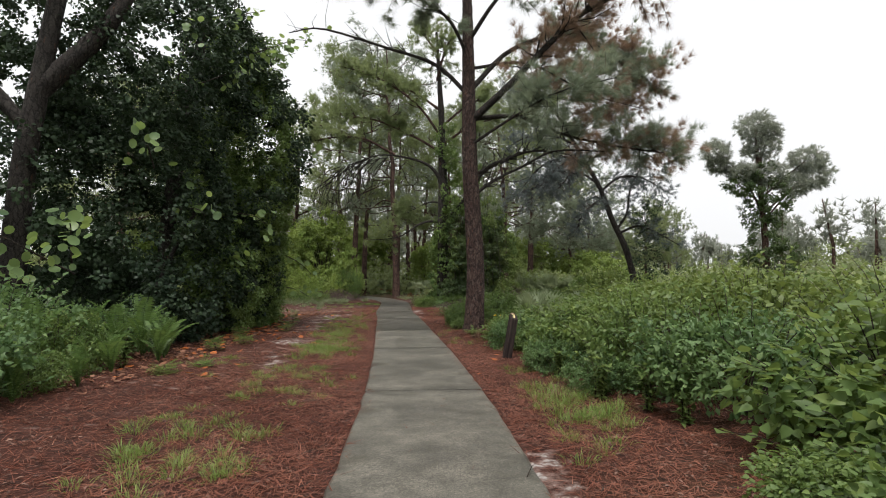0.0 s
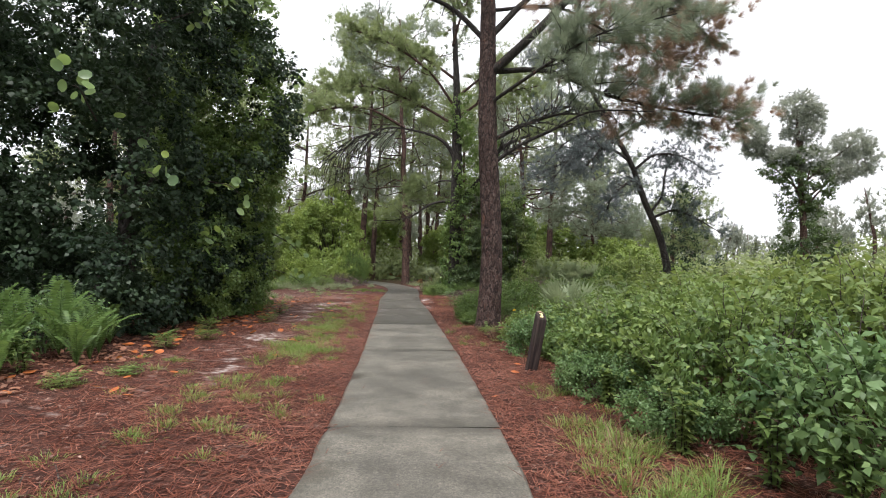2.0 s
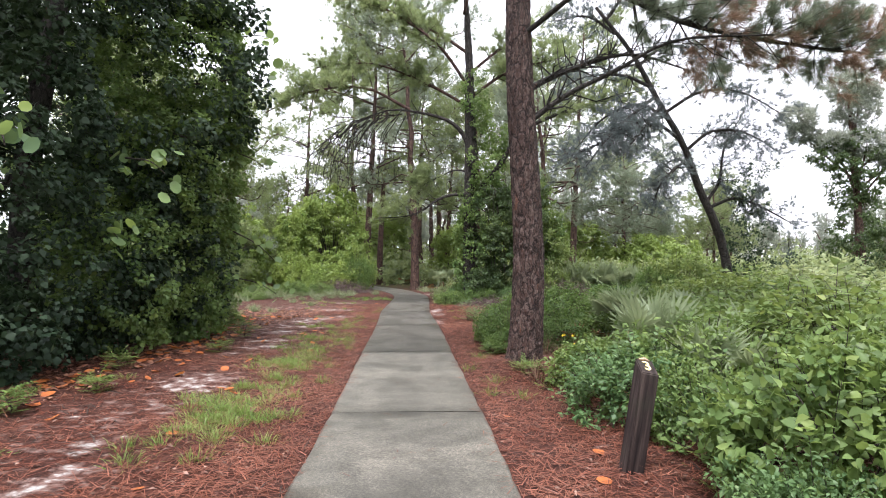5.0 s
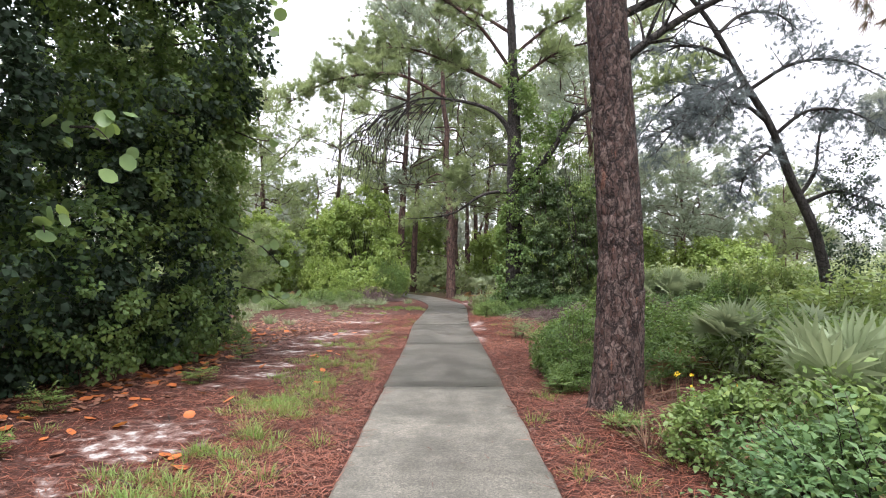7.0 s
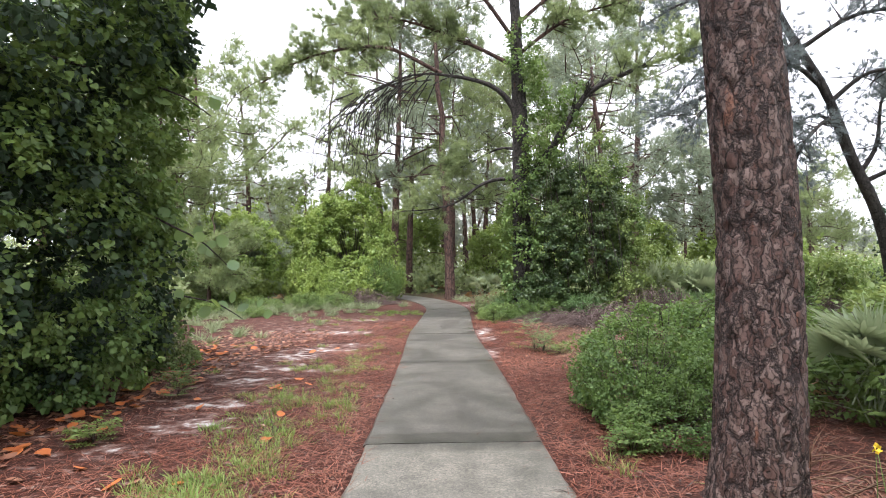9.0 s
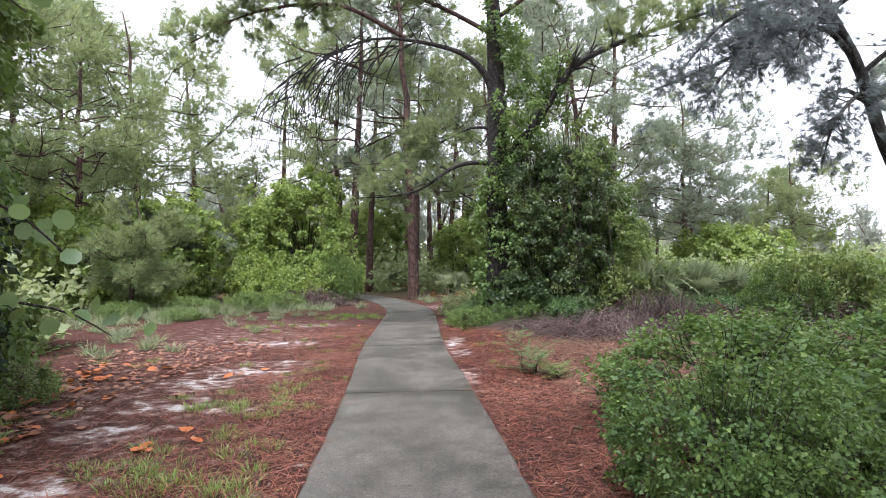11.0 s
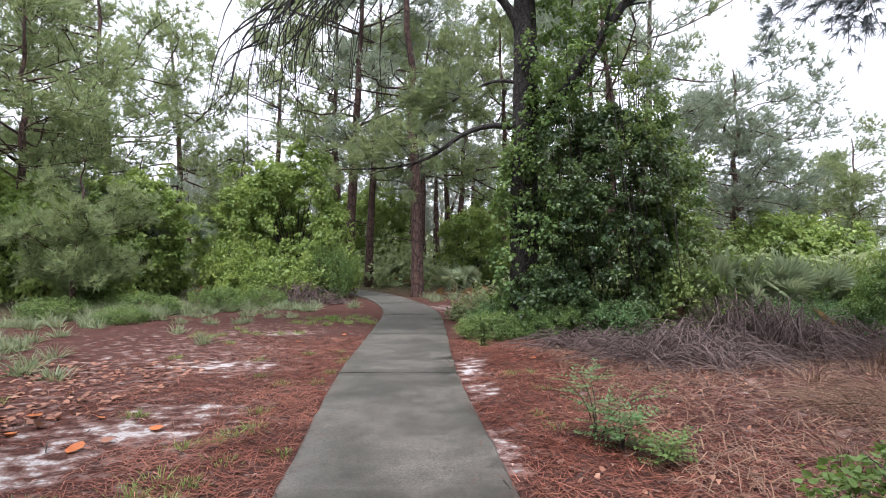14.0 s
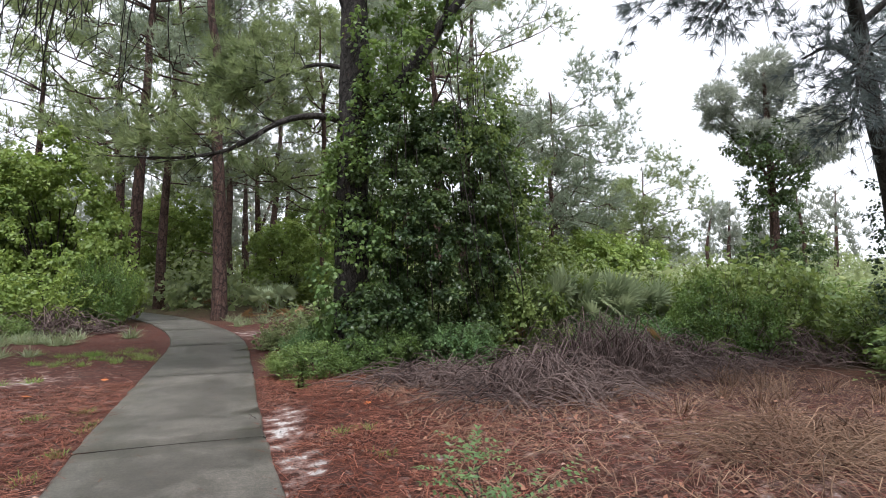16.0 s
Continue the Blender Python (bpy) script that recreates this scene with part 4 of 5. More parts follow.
    for b, w, n in (((-5.6, 13.2, 6.2), (1, 0.3, 0.5), 22), ((-5.2, 15.0, 6.0), (1, 0.2, 0.2), 22), ((-5.0, 15.6, 7.4), (1, -0.2, 0.6), 22), ((-5.6, 11.8, 6.2), (0.6, -1, 0.3), 16), ((-5.9, 11.2, 3.9), (0.4, -1, 0.2), 14),
                    ((-5.7, 12.4, 3.0), (0.8, -0.8, -0.1), 20), ((-5.2, 14.2, 3.1), (1, -0.6, -0.2), 20), ((-5.0, 16.8, 3.8), (1, 0.2, -0.3), 22), ((-5.0, 17.4, 2.2), (0.9, 0.2, -0.5), 18), ((-6.4, 9.6, 2.1), (0.5, -0.8, 0.4), 26), ((-6.9, 9.4, 1.9), (-0.2, -0.9, 0.4), 22),
                    ((-4.9, 16.4, 5.0), (1, 0, 0.1), 22), ((-5.3, 17.8, 6.4), (1, 0.4, 0.3), 22), ((-5.6, 14.2, 1.9), (0.7, -0.7, 0.1), 18), ((-5.4, 18.4, 1.2), (0.8, 0.2, -0.2), 14), ((-4.9, 16.0, 8.2), (1, 0.3, 0.5), 24), ((-5.5, 13.8, 7.8), (1, 0, 0.6), 24)):
        b, w = np.array(b), unit(np.array(w, float))
        L = 1.0
        wood.append(tube(curve([b - w * 0.9, b, b + w * 0.6, b + w * L - [0, 0, 0.15]], 8), np.linspace(0.02, 0.006, 8), 4))
        for k in range(n):
            q = b + w * rng.uniform(-0.3, 1.1) + rng.normal(0, 0.17, 3)
            ps.append(q)
            ds.append(w * 0.4 + rng.normal(0, 0.7, 3) - [0, 0, 0.2])
            ns.append(UP * 0.5 + [0.5, -0.7, 0] + rng.normal(0, 0.5, 3))
    ln = 0.17 * rng.uniform(0.7, 1.15, len(ps))
    part("round_leaves", scatter(DISC, np.array(ps), np.array(ds), np.array(ns), ln, ln, rng), GRAPE, e, "large round leathery light green leaves")
    tagged(part("branchwork", join(wood), TWIG, e), kind="stuff")
    return e


dark_thicket()

# ---- leaning tree ----


def leaning_tree():
    """A slender pine that leans over the scrub towards the clearing; vines climb its foot."""
    rng = np.random.default_rng(31)
    e = empty("pine_tree", 0, 0, 0, "slender dark leaning pine with drooping blue-green needle sprays over scrub", "tree")

    def at(z, dx=0.0, dy=0.0, dz=0.0):
        return (8.825 - 0.207 * z - 0.032 * z * z + dx, 25.14 - 0.17 * z + dy, z + dz)

    part("trunk", tube(curve([at(-0.3), at(1.2), at(2.6, 0.06), at(4, -0.06), at(5.4, 0.05), at(6.8), at(8.2, 0.1), at(9.6)], 30), np.linspace(0.17, 0.05, 30), 12, 0.05, rng), OAK_BARK, e, soft=True)
    ts = []
    for pts, n in (([at(6.3), (5.2, 23.8, 6.0), (4.0, 23.5, 5.3), (2.6, 23.4, 4.7)], 80), ([at(6.9), (5.0, 23.6, 6.2), (4.2, 23.3, 5.4), (3.5, 23.3, 4.5)], 70), ([at(4.8), (6.6, 23.9, 4.7), (5.9, 23.5, 4.1), (5.6, 23.4, 3.4)], 60), ([at(6.6), (5.6, 23.4, 6.1), (5.0, 23.0, 5.4), (4.6, 22.8, 4.9)], 60),
                   ([at(6.2), at(6.2, -0.9, 0.1, 0.5), at(6.2, -2.0, 0.2, 0.1), at(6.2, -2.9, 0.3, -0.9)], 46), ([at(5.6), at(5.6, -0.8, -0.5, 0.3), at(5.6, -1.8, -0.8, 0.1), at(5.6, -2.5, -0.9, -0.4)], 30),
                   ([at(7.2), at(7.2, -0.9, -0.2, 0.3), at(7.2, -2.1, -0.4, 0.2), at(7.2, -3.0, -0.6, -0.3)], 46), ([at(7.8), at(7.8, 0.9, 0.5, 0.8), at(7.8, 1.9, 0.8, 0.9), at(7.8, 2.6, 0.9, 0.4)], 50),
                   ([at(3.6), at(3.6, 0.5, 0.2, 0.7), at(3.6, 0.7, 0.2, 1.9), at(3.6, 1.3, 0.1, 3.0)], 50), ([at(3.4), at(3.4, 0.8, -0.1, 0.3), at(3.4, 1.6, -0.2, 0.0), at(3.4, 2.6, -0.3, -0.6)], 46),
                   ([at(5.2), at(5.2, 0.8, -0.2, 0.6), at(5.2, 1.8, -0.3, 0.5), at(5.2, 2.8, -0.3, -0.1)], 60), ([at(6.4), at(6.4, 0.9, -0.5, 0.5), at(6.4, 2.0, -0.8, 0.4), at(6.4, 3.2, -1.0, -0.4)], 60),
                   ([at(8.8), at(8.8, -0.8, 0.3, 0.7), at(8.8, -1.8, 0.6, 0.7)], 44), ([at(4.6), at(4.6, -0.4, 0.2, 0.4), at(4.6, -0.9, 0.3, 0.2)], 16), ([at(9.2), at(9.2, 0.7, -0.2, 0.9), at(9.2, 1.6, -0.4, 1.3)], 44)):
        w, t = limb_with_tufts(pts, 0.06, 0.014, rng, int(0.85 * n), 26, 0.85, 5, (0.3, 0.9), 0.25, 0.01, 0.2, 0.25)
        part("limb", w, OAK_BARK, e, soft=True)
        ts.append(t)
    part("crown", join(ts), NEEDLE_DARK, e)
    bl = [(*at(1.2, 0.3), 0.5, 0.5, 1.0), (*at(1.0, 1.2), 0.9, 0.8, 0.9), (*at(2.8, 1.2, 0.2), 0.8, 0.7, 0.8), (*at(4.2, 1.7, 0.0), 0.7, 0.6, 0.7)]
    part("vines", shell_leaves(bl, rng, 260, 0.075, LEAF, 0.7, 0.5, 0.2, 0.45, 0.0, 0.5), VINE_SHADED, e)


leaning_tree()

# ---- marker post ----


def marker_post():
    """A short square post leaning towards the path's far side, top cut on a slope with a routed number."""
    e = empty("marker_post", 1.13, 10.12, -0.06, "weathered dark wooden marker post, slanted top with painted number", "post")
    bm = bmesh.new()
    w, d = 0.07, 0.062
    ring = lambda z, s=1.0, dz=0.0: [bm.verts.new((-w * s, -d * s, z - dz)), bm.verts.new((w * s, -d * s, z - dz)), bm.verts.new((w * s, d * s, z + dz)), bm.verts.new((-w * s, d * s, z + dz))]
    rings = [ring(-0.1), ring(0.3, 0.99), ring(0.6), ring(0.85, 1.0, 0.045)]
    for a, b in zip(rings, rings[1:]):
        for i in range(4):
            bm.faces.new((a[i], a[(i + 1) % 4], b[(i + 1) % 4], b[i]))
    bm.faces.new(rings[-1])
    bmesh.ops.bevel(bm, geom=bm.edges[:], offset=0.007, segments=2, affect="EDGES")
    me = bpy.data.meshes.new("shaft")
    bm.to_mesh(me)
    bm.free()
    me.materials.append(WOOD)
    o = new("shaft", me)
    o.parent = e
    fc = bpy.data.curves.new("number", "FONT")
    fc.body, fc.size, fc.align_x, fc.align_y, fc.extrude, fc.offset = "3", 0.13, "CENTER", "CENTER", 0.0015, 0.002
    tmp = new("number_text", fc)
    nm = bpy.data.meshes.new_from_object(tmp.evaluated_get(bpy.context.evaluated_depsgraph_get()))
    bpy.data.objects.remove(tmp)
    nm.materials.clear()
    nm.materials.append(PAINT)
    t = new("number", nm)
    t.parent = o
    t.matrix_local = pose(0, 0, 0.8525, math.degrees(math.atan2(0.09, 0.124)), 0, 0)
    tagged(t, "cream painted number")
    part("split_edge", tube(np.array([[-0.05, 0.052, 0.89], [0.0, 0.056, 0.898], [0.04, 0.054, 0.889]]), [0.008, 0.014, 0.006], 6), CUT, o, "pale splintered wood")
    e.rotation_euler = Euler((radians(-2), radians(11), radians(12)))


marker_post()

# ---- shrubs, palmettos, ferns ----
RIGHT = "thick green scrub beside the path"
L1, L2, L3 = "bright green broadleaf shrub with loose leafy shoots", "tangled green vine-covered shrub", "deep green dense shrub"
SPEC = [  # x, y, rx, ry, h, kind
    (4.0, 4.3, 1.5, 1.4, 1.35, K_MIX2), (3.3, 6.2, 1.15, 1.1, 1.2, K_DARK), (5.3, 6.2, 1.5, 1.5, 1.6, K_LIGHT), (3.0, 8.0, 1.2, 1.1, 1.3, K_MIX), (4.8, 8.4, 1.6, 1.5, 1.6, K_LIGHT),
    (2.3, 9.6, 0.85, 0.9, 1.05, K_MIX2), (3.6, 10.0, 1.2, 1.2, 1.35, K_MIX), (5.6, 10.6, 1.6, 1.6, 1.55, K_LIGHT2), (1.75, 11.7, 0.8, 0.9, 0.75, K_DARK), (2.6, 12.0, 1.1, 1.0, 1.05, K_MIX),
    (4.2, 12.3, 1.4, 1.4, 1.3, K_LIGHT2), (1.55, 12.9, 0.65, 0.6, 0.6, K_MIX2), (3.5, 14.6, 1.2, 1.2, 1.0, K_MIX2), (0.75, 16.7, 0.75, 0.9, 0.85, K_MOUND),
    (0.85, 15.8, 0.65, 0.7, 0.42, K_MOUND), (1.45, 16.5, 0.85, 0.8, 0.55, K_MOUND), (1.5, 18.2, 1.25, 1.3, 1.0, K_MOUND), (2.9, 18.8, 1.4, 1.4, 1.05, K_MOUND), (3.4, 16.8, 1.4, 1.3, 1.1, K_MIX), (7.2, 5.6, 1.8, 1.7, 1.5, K_LIGHT), (7.4, 8.6, 1.8, 1.8, 1.6, K_LIGHT2),
    (6.4, 12.8, 1.7, 1.7, 1.5, K_LIGHT), (5.2, 15.2, 1.6, 1.5, 1.3, K_MIX), (7.8, 11.2, 1.8, 1.8, 1.55, K_MIX), (5.4, 18.2, 1.6, 1.6, 1.3, K_LIGHT2), (2.4, 3.4, 0.6, 0.5, 0.45, K_MIX2), (3.0, 2.9, 0.9, 0.8, 0.8, K_MIX2),
    (1.75, 8.9, 0.5, 0.5, 0.55, K_DARK), (2.1, 7.4, 0.5, 0.5, 0.5, K_DARK), (2.0, 10.8, 0.6, 0.6, 0.7, K_MIX),
]
for _i, (x, y, rx, ry, h, k) in enumerate(SPEC):
    shrub(x, y, rx, ry, h, k, {0: L1, 1: L2, 2: L3}[0 if "light" in k[0].name else 1 if "vine" in k[6] or "creeper" in k[6] else 2], 2.4 * _i, group=RIGHT)
MIDR = [(0.3, 27.2, 0.7, 0.6, 0.7, K_MOUND), (1.6, 27.2, 0.9, 0.6, 0.8, K_DARK), (3.1, 27.8, 1.0, 0.8, 1.45, K_LIGHT2), (4.3, 27.7, 0.9, 0.6, 0.9, K_DARK), (4.6, 29.4, 1.4, 1.0, 1.5, K_LIGHT2), (5.7, 27.6, 0.9, 0.6, 0.8, K_DARK), (6.0, 29.4, 1.2, 1.0, 1.4, K_MIX),
        (7.0, 29.4, 1.4, 1.2, 1.5, K_LIGHT), (6.9, 27.0, 1.2, 1.0, 1.45, K_MOUND), (8.0, 27.4, 1.5, 1.3, 1.9, K_LIGHT2), (10.4, 28.4, 1.6, 1.4, 1.7, K_MIX), (9.6, 25.6, 1.3, 1.2, 1.3, K_LIGHT2), (8.2, 23.4, 1.4, 1.3, 1.2, K_MIX), (7.4, 21.2, 1.6, 1.4, 1.3, K_LIGHT2), (6.0, 31.2, 1.8, 1.5, 1.6, K_FARL), (9.0, 32, 2, 1.8, 1.6, K_FARL),
        (-0.7, 26.9, 0.55, 0.6, 0.55, K_MIX), (-0.6, 28.6, 0.5, 0.7, 0.6, K_DARK), (-0.9, 30.5, 0.6, 0.8, 0.6, K_FAR), (0.3, 31.5, 1.0, 1.2, 1.1, K_FAR), (1.8, 33, 1.5, 1.5, 1.5, K_FARL), (3.6, 31.8, 1.5, 1.3, 1.4, K_FAR)]
for _i, (x, y, rx, ry, h, k) in enumerate(MIDR):
    shrub(x, y, rx, ry, h, k, L2 if "vine" in k[6] or "creeper" in k[6] else L3, 1.7 * _i, group="scrub behind the clearing")
LEFT = [(-5.9, 6.2, 1.2, 1.2, 1.25, K_DARK), (-6.9, 8.0, 1.5, 1.4, 1.6, K_DARK), (-5.95, 8.6, 0.9, 0.9, 1.0, K_MIX), (-7.6, 6.2, 1.5, 1.4, 1.5, K_DARK), (-5.6, 4.4, 1.1, 1.0, 1.2, K_MIX), (-6.1, 10.6, 0.9, 0.9, 1.0, K_DARK), (-9.0, 8.4, 1.7, 1.6, 1.8, K_DARK), (-5.3, 7.2, 0.5, 0.5, 0.6, K_MIX),
        (-6.0, 19.2, 0.6, 0.5, 0.5, K_MIX), (-8.2, 20.4, 1.2, 1.1, 1.4, K_MIX2), (-9.6, 22.4, 1.5, 1.5, 1.8, K_FAR), (-11.5, 24, 1.8, 1.6, 2.0, K_FAR), (-12.5, 20.5, 2, 2, 2.4, K_FARD)]
for _i, (x, y, rx, ry, h, k) in enumerate(LEFT):
    shrub(x, y, rx, ry, h, k, "dark green shrub at the edge of the thicket", 1.1 * _i, group="undergrowth by the thicket")
for _i, (x, y, s) in enumerate([(-4.85, 9.6, 0.95), (-5.0, 8.5, 0.85), (-5.2, 10.6, 0.9), (-4.95, 6.5, 0.85), (-5.0, 5.5, 0.9), (-5.3, 9.9, 1.1), (-5.6, 11.5, 0.8), (-4.85, 7.5, 0.7), (-5.7, 7.8, 1.1), (-5.3, 9.1, 1.1), (-5.0, 10.1, 0.9), (-6.0, 9.6, 1.2)]):
    fern(x, y, s, 40 + _i, 13, 0.1 if s > 1 else 0.0)

PL = "grey-green saw palmetto with stiff fan leaves"
for _i, (x, y, s, n) in enumerate([(2.2, 12.9, 0.9, 22), (3.5, 13.4, 0.8, 14), (2.75, 16.2, 0.95, 30), (4.3, 16.9, 0.85, 18), (2.3, 11.6, 0.75, 14), (5.4, 13.8, 0.85, 14), (6.6, 15.8, 1.0, 16), (4.2, 28.0, 1.35, 30), (5.3, 28.2, 1.25, 24), (3.3, 29.3, 1.0, 18), (6.3, 28.4, 1.1, 18),
                                   (6.8, 30.8, 1.2, 20), (8.2, 30.6, 1.2, 18), (6.8, 10.2, 1.0, 16), (8.6, 13.4, 1.1, 16), (-2.0, 40.5, 0.9, 14), (-1.2, 41.5, 1.0, 16), (-5.0, 47.5, 1.1, 18), (-6.4, 49, 1.2, 18), (-4.0, 50, 1.2, 18), (-11.5, 38.5, 0.9, 14), (-13.5, 41, 1.0, 14), (-10.4, 43, 1.0, 14)]):
    palmetto(x, y, s, PL, n, 200 + _i)
for _i, (x, y, r, h) in enumerate([(-9.6, 30.6, 0.9, 0.6), (-8.4, 32.2, 0.9, 0.7), (-10.9, 29.2, 0.8, 0.55), (-7.4, 33.2, 0.7, 0.6), (-11.8, 31.6, 1.0, 0.8), (-8.9, 28.6, 0.6, 0.4), (-12.4, 27.4, 1.0, 0.9)]):
    shrub(x, y, r, r * 0.8, h, K_MIX, "low pale green weeds beyond the clearing", _i * 2.1, "weeds", "weeds beyond the clearing")

palmetto(-1.7, 39.4, 0.85, "saw palmetto with orange-brown dying fans beside the path", 13, 260, 6)

# ---- bush and vine mound beyond the clearing ----


def vine_mound(x, y, rx, ry, h, seed, label):
    rng = np.random.default_rng(seed)
    e = empty("vine_mound", x, y, 0, label, "vines")
    bl = [(rng.uniform(-0.75, 0.75) * rx, -ry * rng.uniform(0.2, 0.8), h * rng.uniform(0.2, 0.85), rx * rng.uniform(0.25, 0.42), ry * 0.35, h * rng.uniform(0.1, 0.2)) for k in range(7)]
    bl += [(0, 0, h * 0.45, rx, ry, h * 0.5), (-rx * 0.5, -ry * 0.3, h * 0.7, rx * 0.5, ry * 0.6, h * 0.28), (rx * 0.35, -ry * 0.3, h * 0.62, rx * 0.55, ry * 0.6, h * 0.36)]
    part("foliage", shell_leaves(bl, rng, 330, 0.105, HEART, 0.9, 0.9, 0.22, 0.5, 0.03, 0.15), MOUND_LEAF, e)
    part("branchwork", shrub_stems(rng, rx, ry, h * 0.8, 14, 0.04), TWIG, e)


vine_mound(-8.3, 39.0, 1.9, 1.6, 5.7, 51, "tall mound of bright climbing vines over a dead tree")
vine_mound(-10.2, 40.5, 1.6, 1.5, 5.2, 52, "tall mound of climbing vines")
for _i, (x, y, r, h) in enumerate([(-14.5, 38, 2.2, 4.2), (-17.5, 35, 2.2, 4.6), (-13.0, 46, 2.4, 4.6), (-20.5, 41, 2.6, 5.0), (-12.6, 33.0, 1.2, 2.0), (2.0, 40, 1.6, 3.4), (9.8, 36, 2.0, 3.0), (-1.0, 47, 1.6, 4.0), (-14.0, 32.4, 1.3, 3.6), (-12.6, 35.6, 1.5, 4.4), (4.6, 52, 2.4, 6.0), (-7.5, 56, 2.2, 6.0), (1.4, 58, 2.4, 6.5), (-10.5, 60, 2.6, 6.5), (8.4, 50, 2.4, 4.6)]):
    vine_mound(x, y, r, r * 0.9, h, 160 + _i, "rounded thicket of bushes and climbing vines")
for _i, (x, y, rx, ry, h, k) in enumerate([(-7.4, 35.6, 1.5, 1.2, 1.6, K_BEND), (-6.2, 36.3, 1.2, 1.0, 1.9, K_MOUND), (-8.6, 35.4, 1.3, 1.1, 1.5, K_BEND), (-6.6, 38, 1.3, 1.2, 2.6, K_BEND), (-9.6, 36.8, 1.5, 1.4, 2.2, K_BEND), (-8.0, 34.8, 0.9, 0.7, 1.0, K_BEND)]):
    shrub(x, y, rx, ry, h, k, "dense round bush with brown dead stems beneath", _i * 1.3, "bush", "bushes at the bend")

# ---- pines and far woods ----
PN = "tall slender pine with a broken open crown"
VARI = [dict(seed=301, h=16.5, first=6.0, reach=3.9, r0=0.24), dict(seed=302, h=13.0, first=4.4, reach=3.8, r0=0.21), dict(seed=303, h=17.5, first=6.2, reach=4.0, r0=0.25), dict(seed=304, h=10.0, first=3.4, reach=3.3, r0=0.17), dict(seed=305, h=7.0, first=1.0, reach=2.3, r0=0.13)]


def set_pine(x, y, v, turn=0.0, scale=1.0, m=NEEDLE, label=PN):
    pine(x, y, needle=m, label=label, turn=turn, scale=scale, group="pines", **VARI[v])


for x, y, v, a, s in [(-3.25, 39.0, 2, 0.5, 1.0), (-6.7, 41.8, 0, 2.0, 1.05), (-6.5, 46.0, 2, 3.0, 0.9), (-4.3, 52, 0, 1.0, 1.0), (-1.8, 50, 2, 4.0, 0.85), (-2.6, 56, 0, 5.0, 1.0), (0.6, 44, 1, 2.2, 1.0), (-9.2, 50, 0, 0.3, 1.1), (-5.6, 60, 2, 1.0, 1.1),
                      (-15.0, 33.0, 3, 0.0, 1.0), (-17.0, 40.0, 1, 1.2, 1.1), (-13.0, 44, 4, 1.0, 1.0), (-20, 36, 1, 3, 1.0), (-11.5, 30.5, 4, 1.5, 0.6), (-14, 52, 0, 2.5, 1.0), (-19, 50, 1, 2.1, 1.2), (-24, 44, 0, 4.1, 1.0), (-13, 36.5, 4, 4.0, 0.75), (-16.5, 28.5, 1, 5.0, 0.9),
                      (4.2, 37.5, 1, 1.0, 1.0), (6.5, 42, 0, 2.0, 1.0), (8.4, 37, 3, 3.0, 0.85), (5.2, 48, 2, 4.0, 0.95), (3.0, 55, 0, 0.5, 1.1), (11.5, 44, 3, 1.6, 0.78), (14.5, 40, 3, 2.6, 0.66), (17, 47, 1, 3.6, 0.55), (13, 54, 0, 0.2, 0.58), (21, 52, 1, 0.9, 0.55), (9.5, 58, 2, 1.4, 0.66)]:
    set_pine(x, y, v, a, s, NEEDLE if (x + y) % 2 < 1.2 else NEEDLE_BLUE)


def far_vine_pine():
    """The tall pine over the scrub, climbed by vines to its clumped crown."""
    rng = np.random.default_rng(61)
    e = empty("pine_tree", 24.2, 42.3, 0, "tall lone pine climbed by vines with clumped blue-green crown paled by painted haze", "tree")
    wood = [tube(curve([(0.3, 0, -0.1), (0.2, 0, 5), (-0.1, 0, 9), (-0.3, 0, 13)], 14), np.linspace(0.3, 0.08, 14), 9, 0.05, rng)]
    cl = [(-0.3, 0, 13.0, 1.5), (0.2, 0.2, 11.4, 1.4), (-3.4, 0, 11.0, 1.2), (-3.0, 0.4, 10.0, 0.9), (3.6, 0, 10.4, 1.4), (4.2, 0.2, 9.2, 1.5), (2.6, 0, 8.4, 1.2), (-1.4, 0, 9.4, 1.1), (0.6, -0.3, 9.2, 1.4), (1.0, 0.4, 12.6, 1.0)]
    cs, ds = [], []
    for x, y, z, r in cl:
        wood.append(tube(curve([(0, 0, z - 3), (x * 0.5, y, z - 1.4), (x, y, z)], 7), np.linspace(0.09, 0.03, 7), 5))
        n = int(230 * r)
        s = sphere(rng, n)
        cs.append(np.array([x, y, z]) + s * r * rng.uniform(0.45, 1, (n, 1)) * [1, 1, 0.75])
        ds.append(s + 0.5 * UP)
    part("trunk", join(wood), FAR_BARK, e, soft=True)
    part("crown", tufts(np.concatenate(cs), np.concatenate(ds), rng, 14, 0.36, 0.045, 0.8), HAZE_NEEDLE, e)
    part("vines", shell_leaves([(0.3, 0, 3.2, 1.3, 1.2, 3.4), (0.2, 0, 7.6, 1.6, 1.4, 2.2), (0.9, 0, 1.8, 2.2, 1.8, 2.0), (-1.6, 0, 8.6, 1.0, 0.8, 0.9)], rng, 170, 0.15, LEAF, 0.8, 0.7, 0.32, 0.45, 0.0), VINE_DEEP, e)


far_vine_pine()


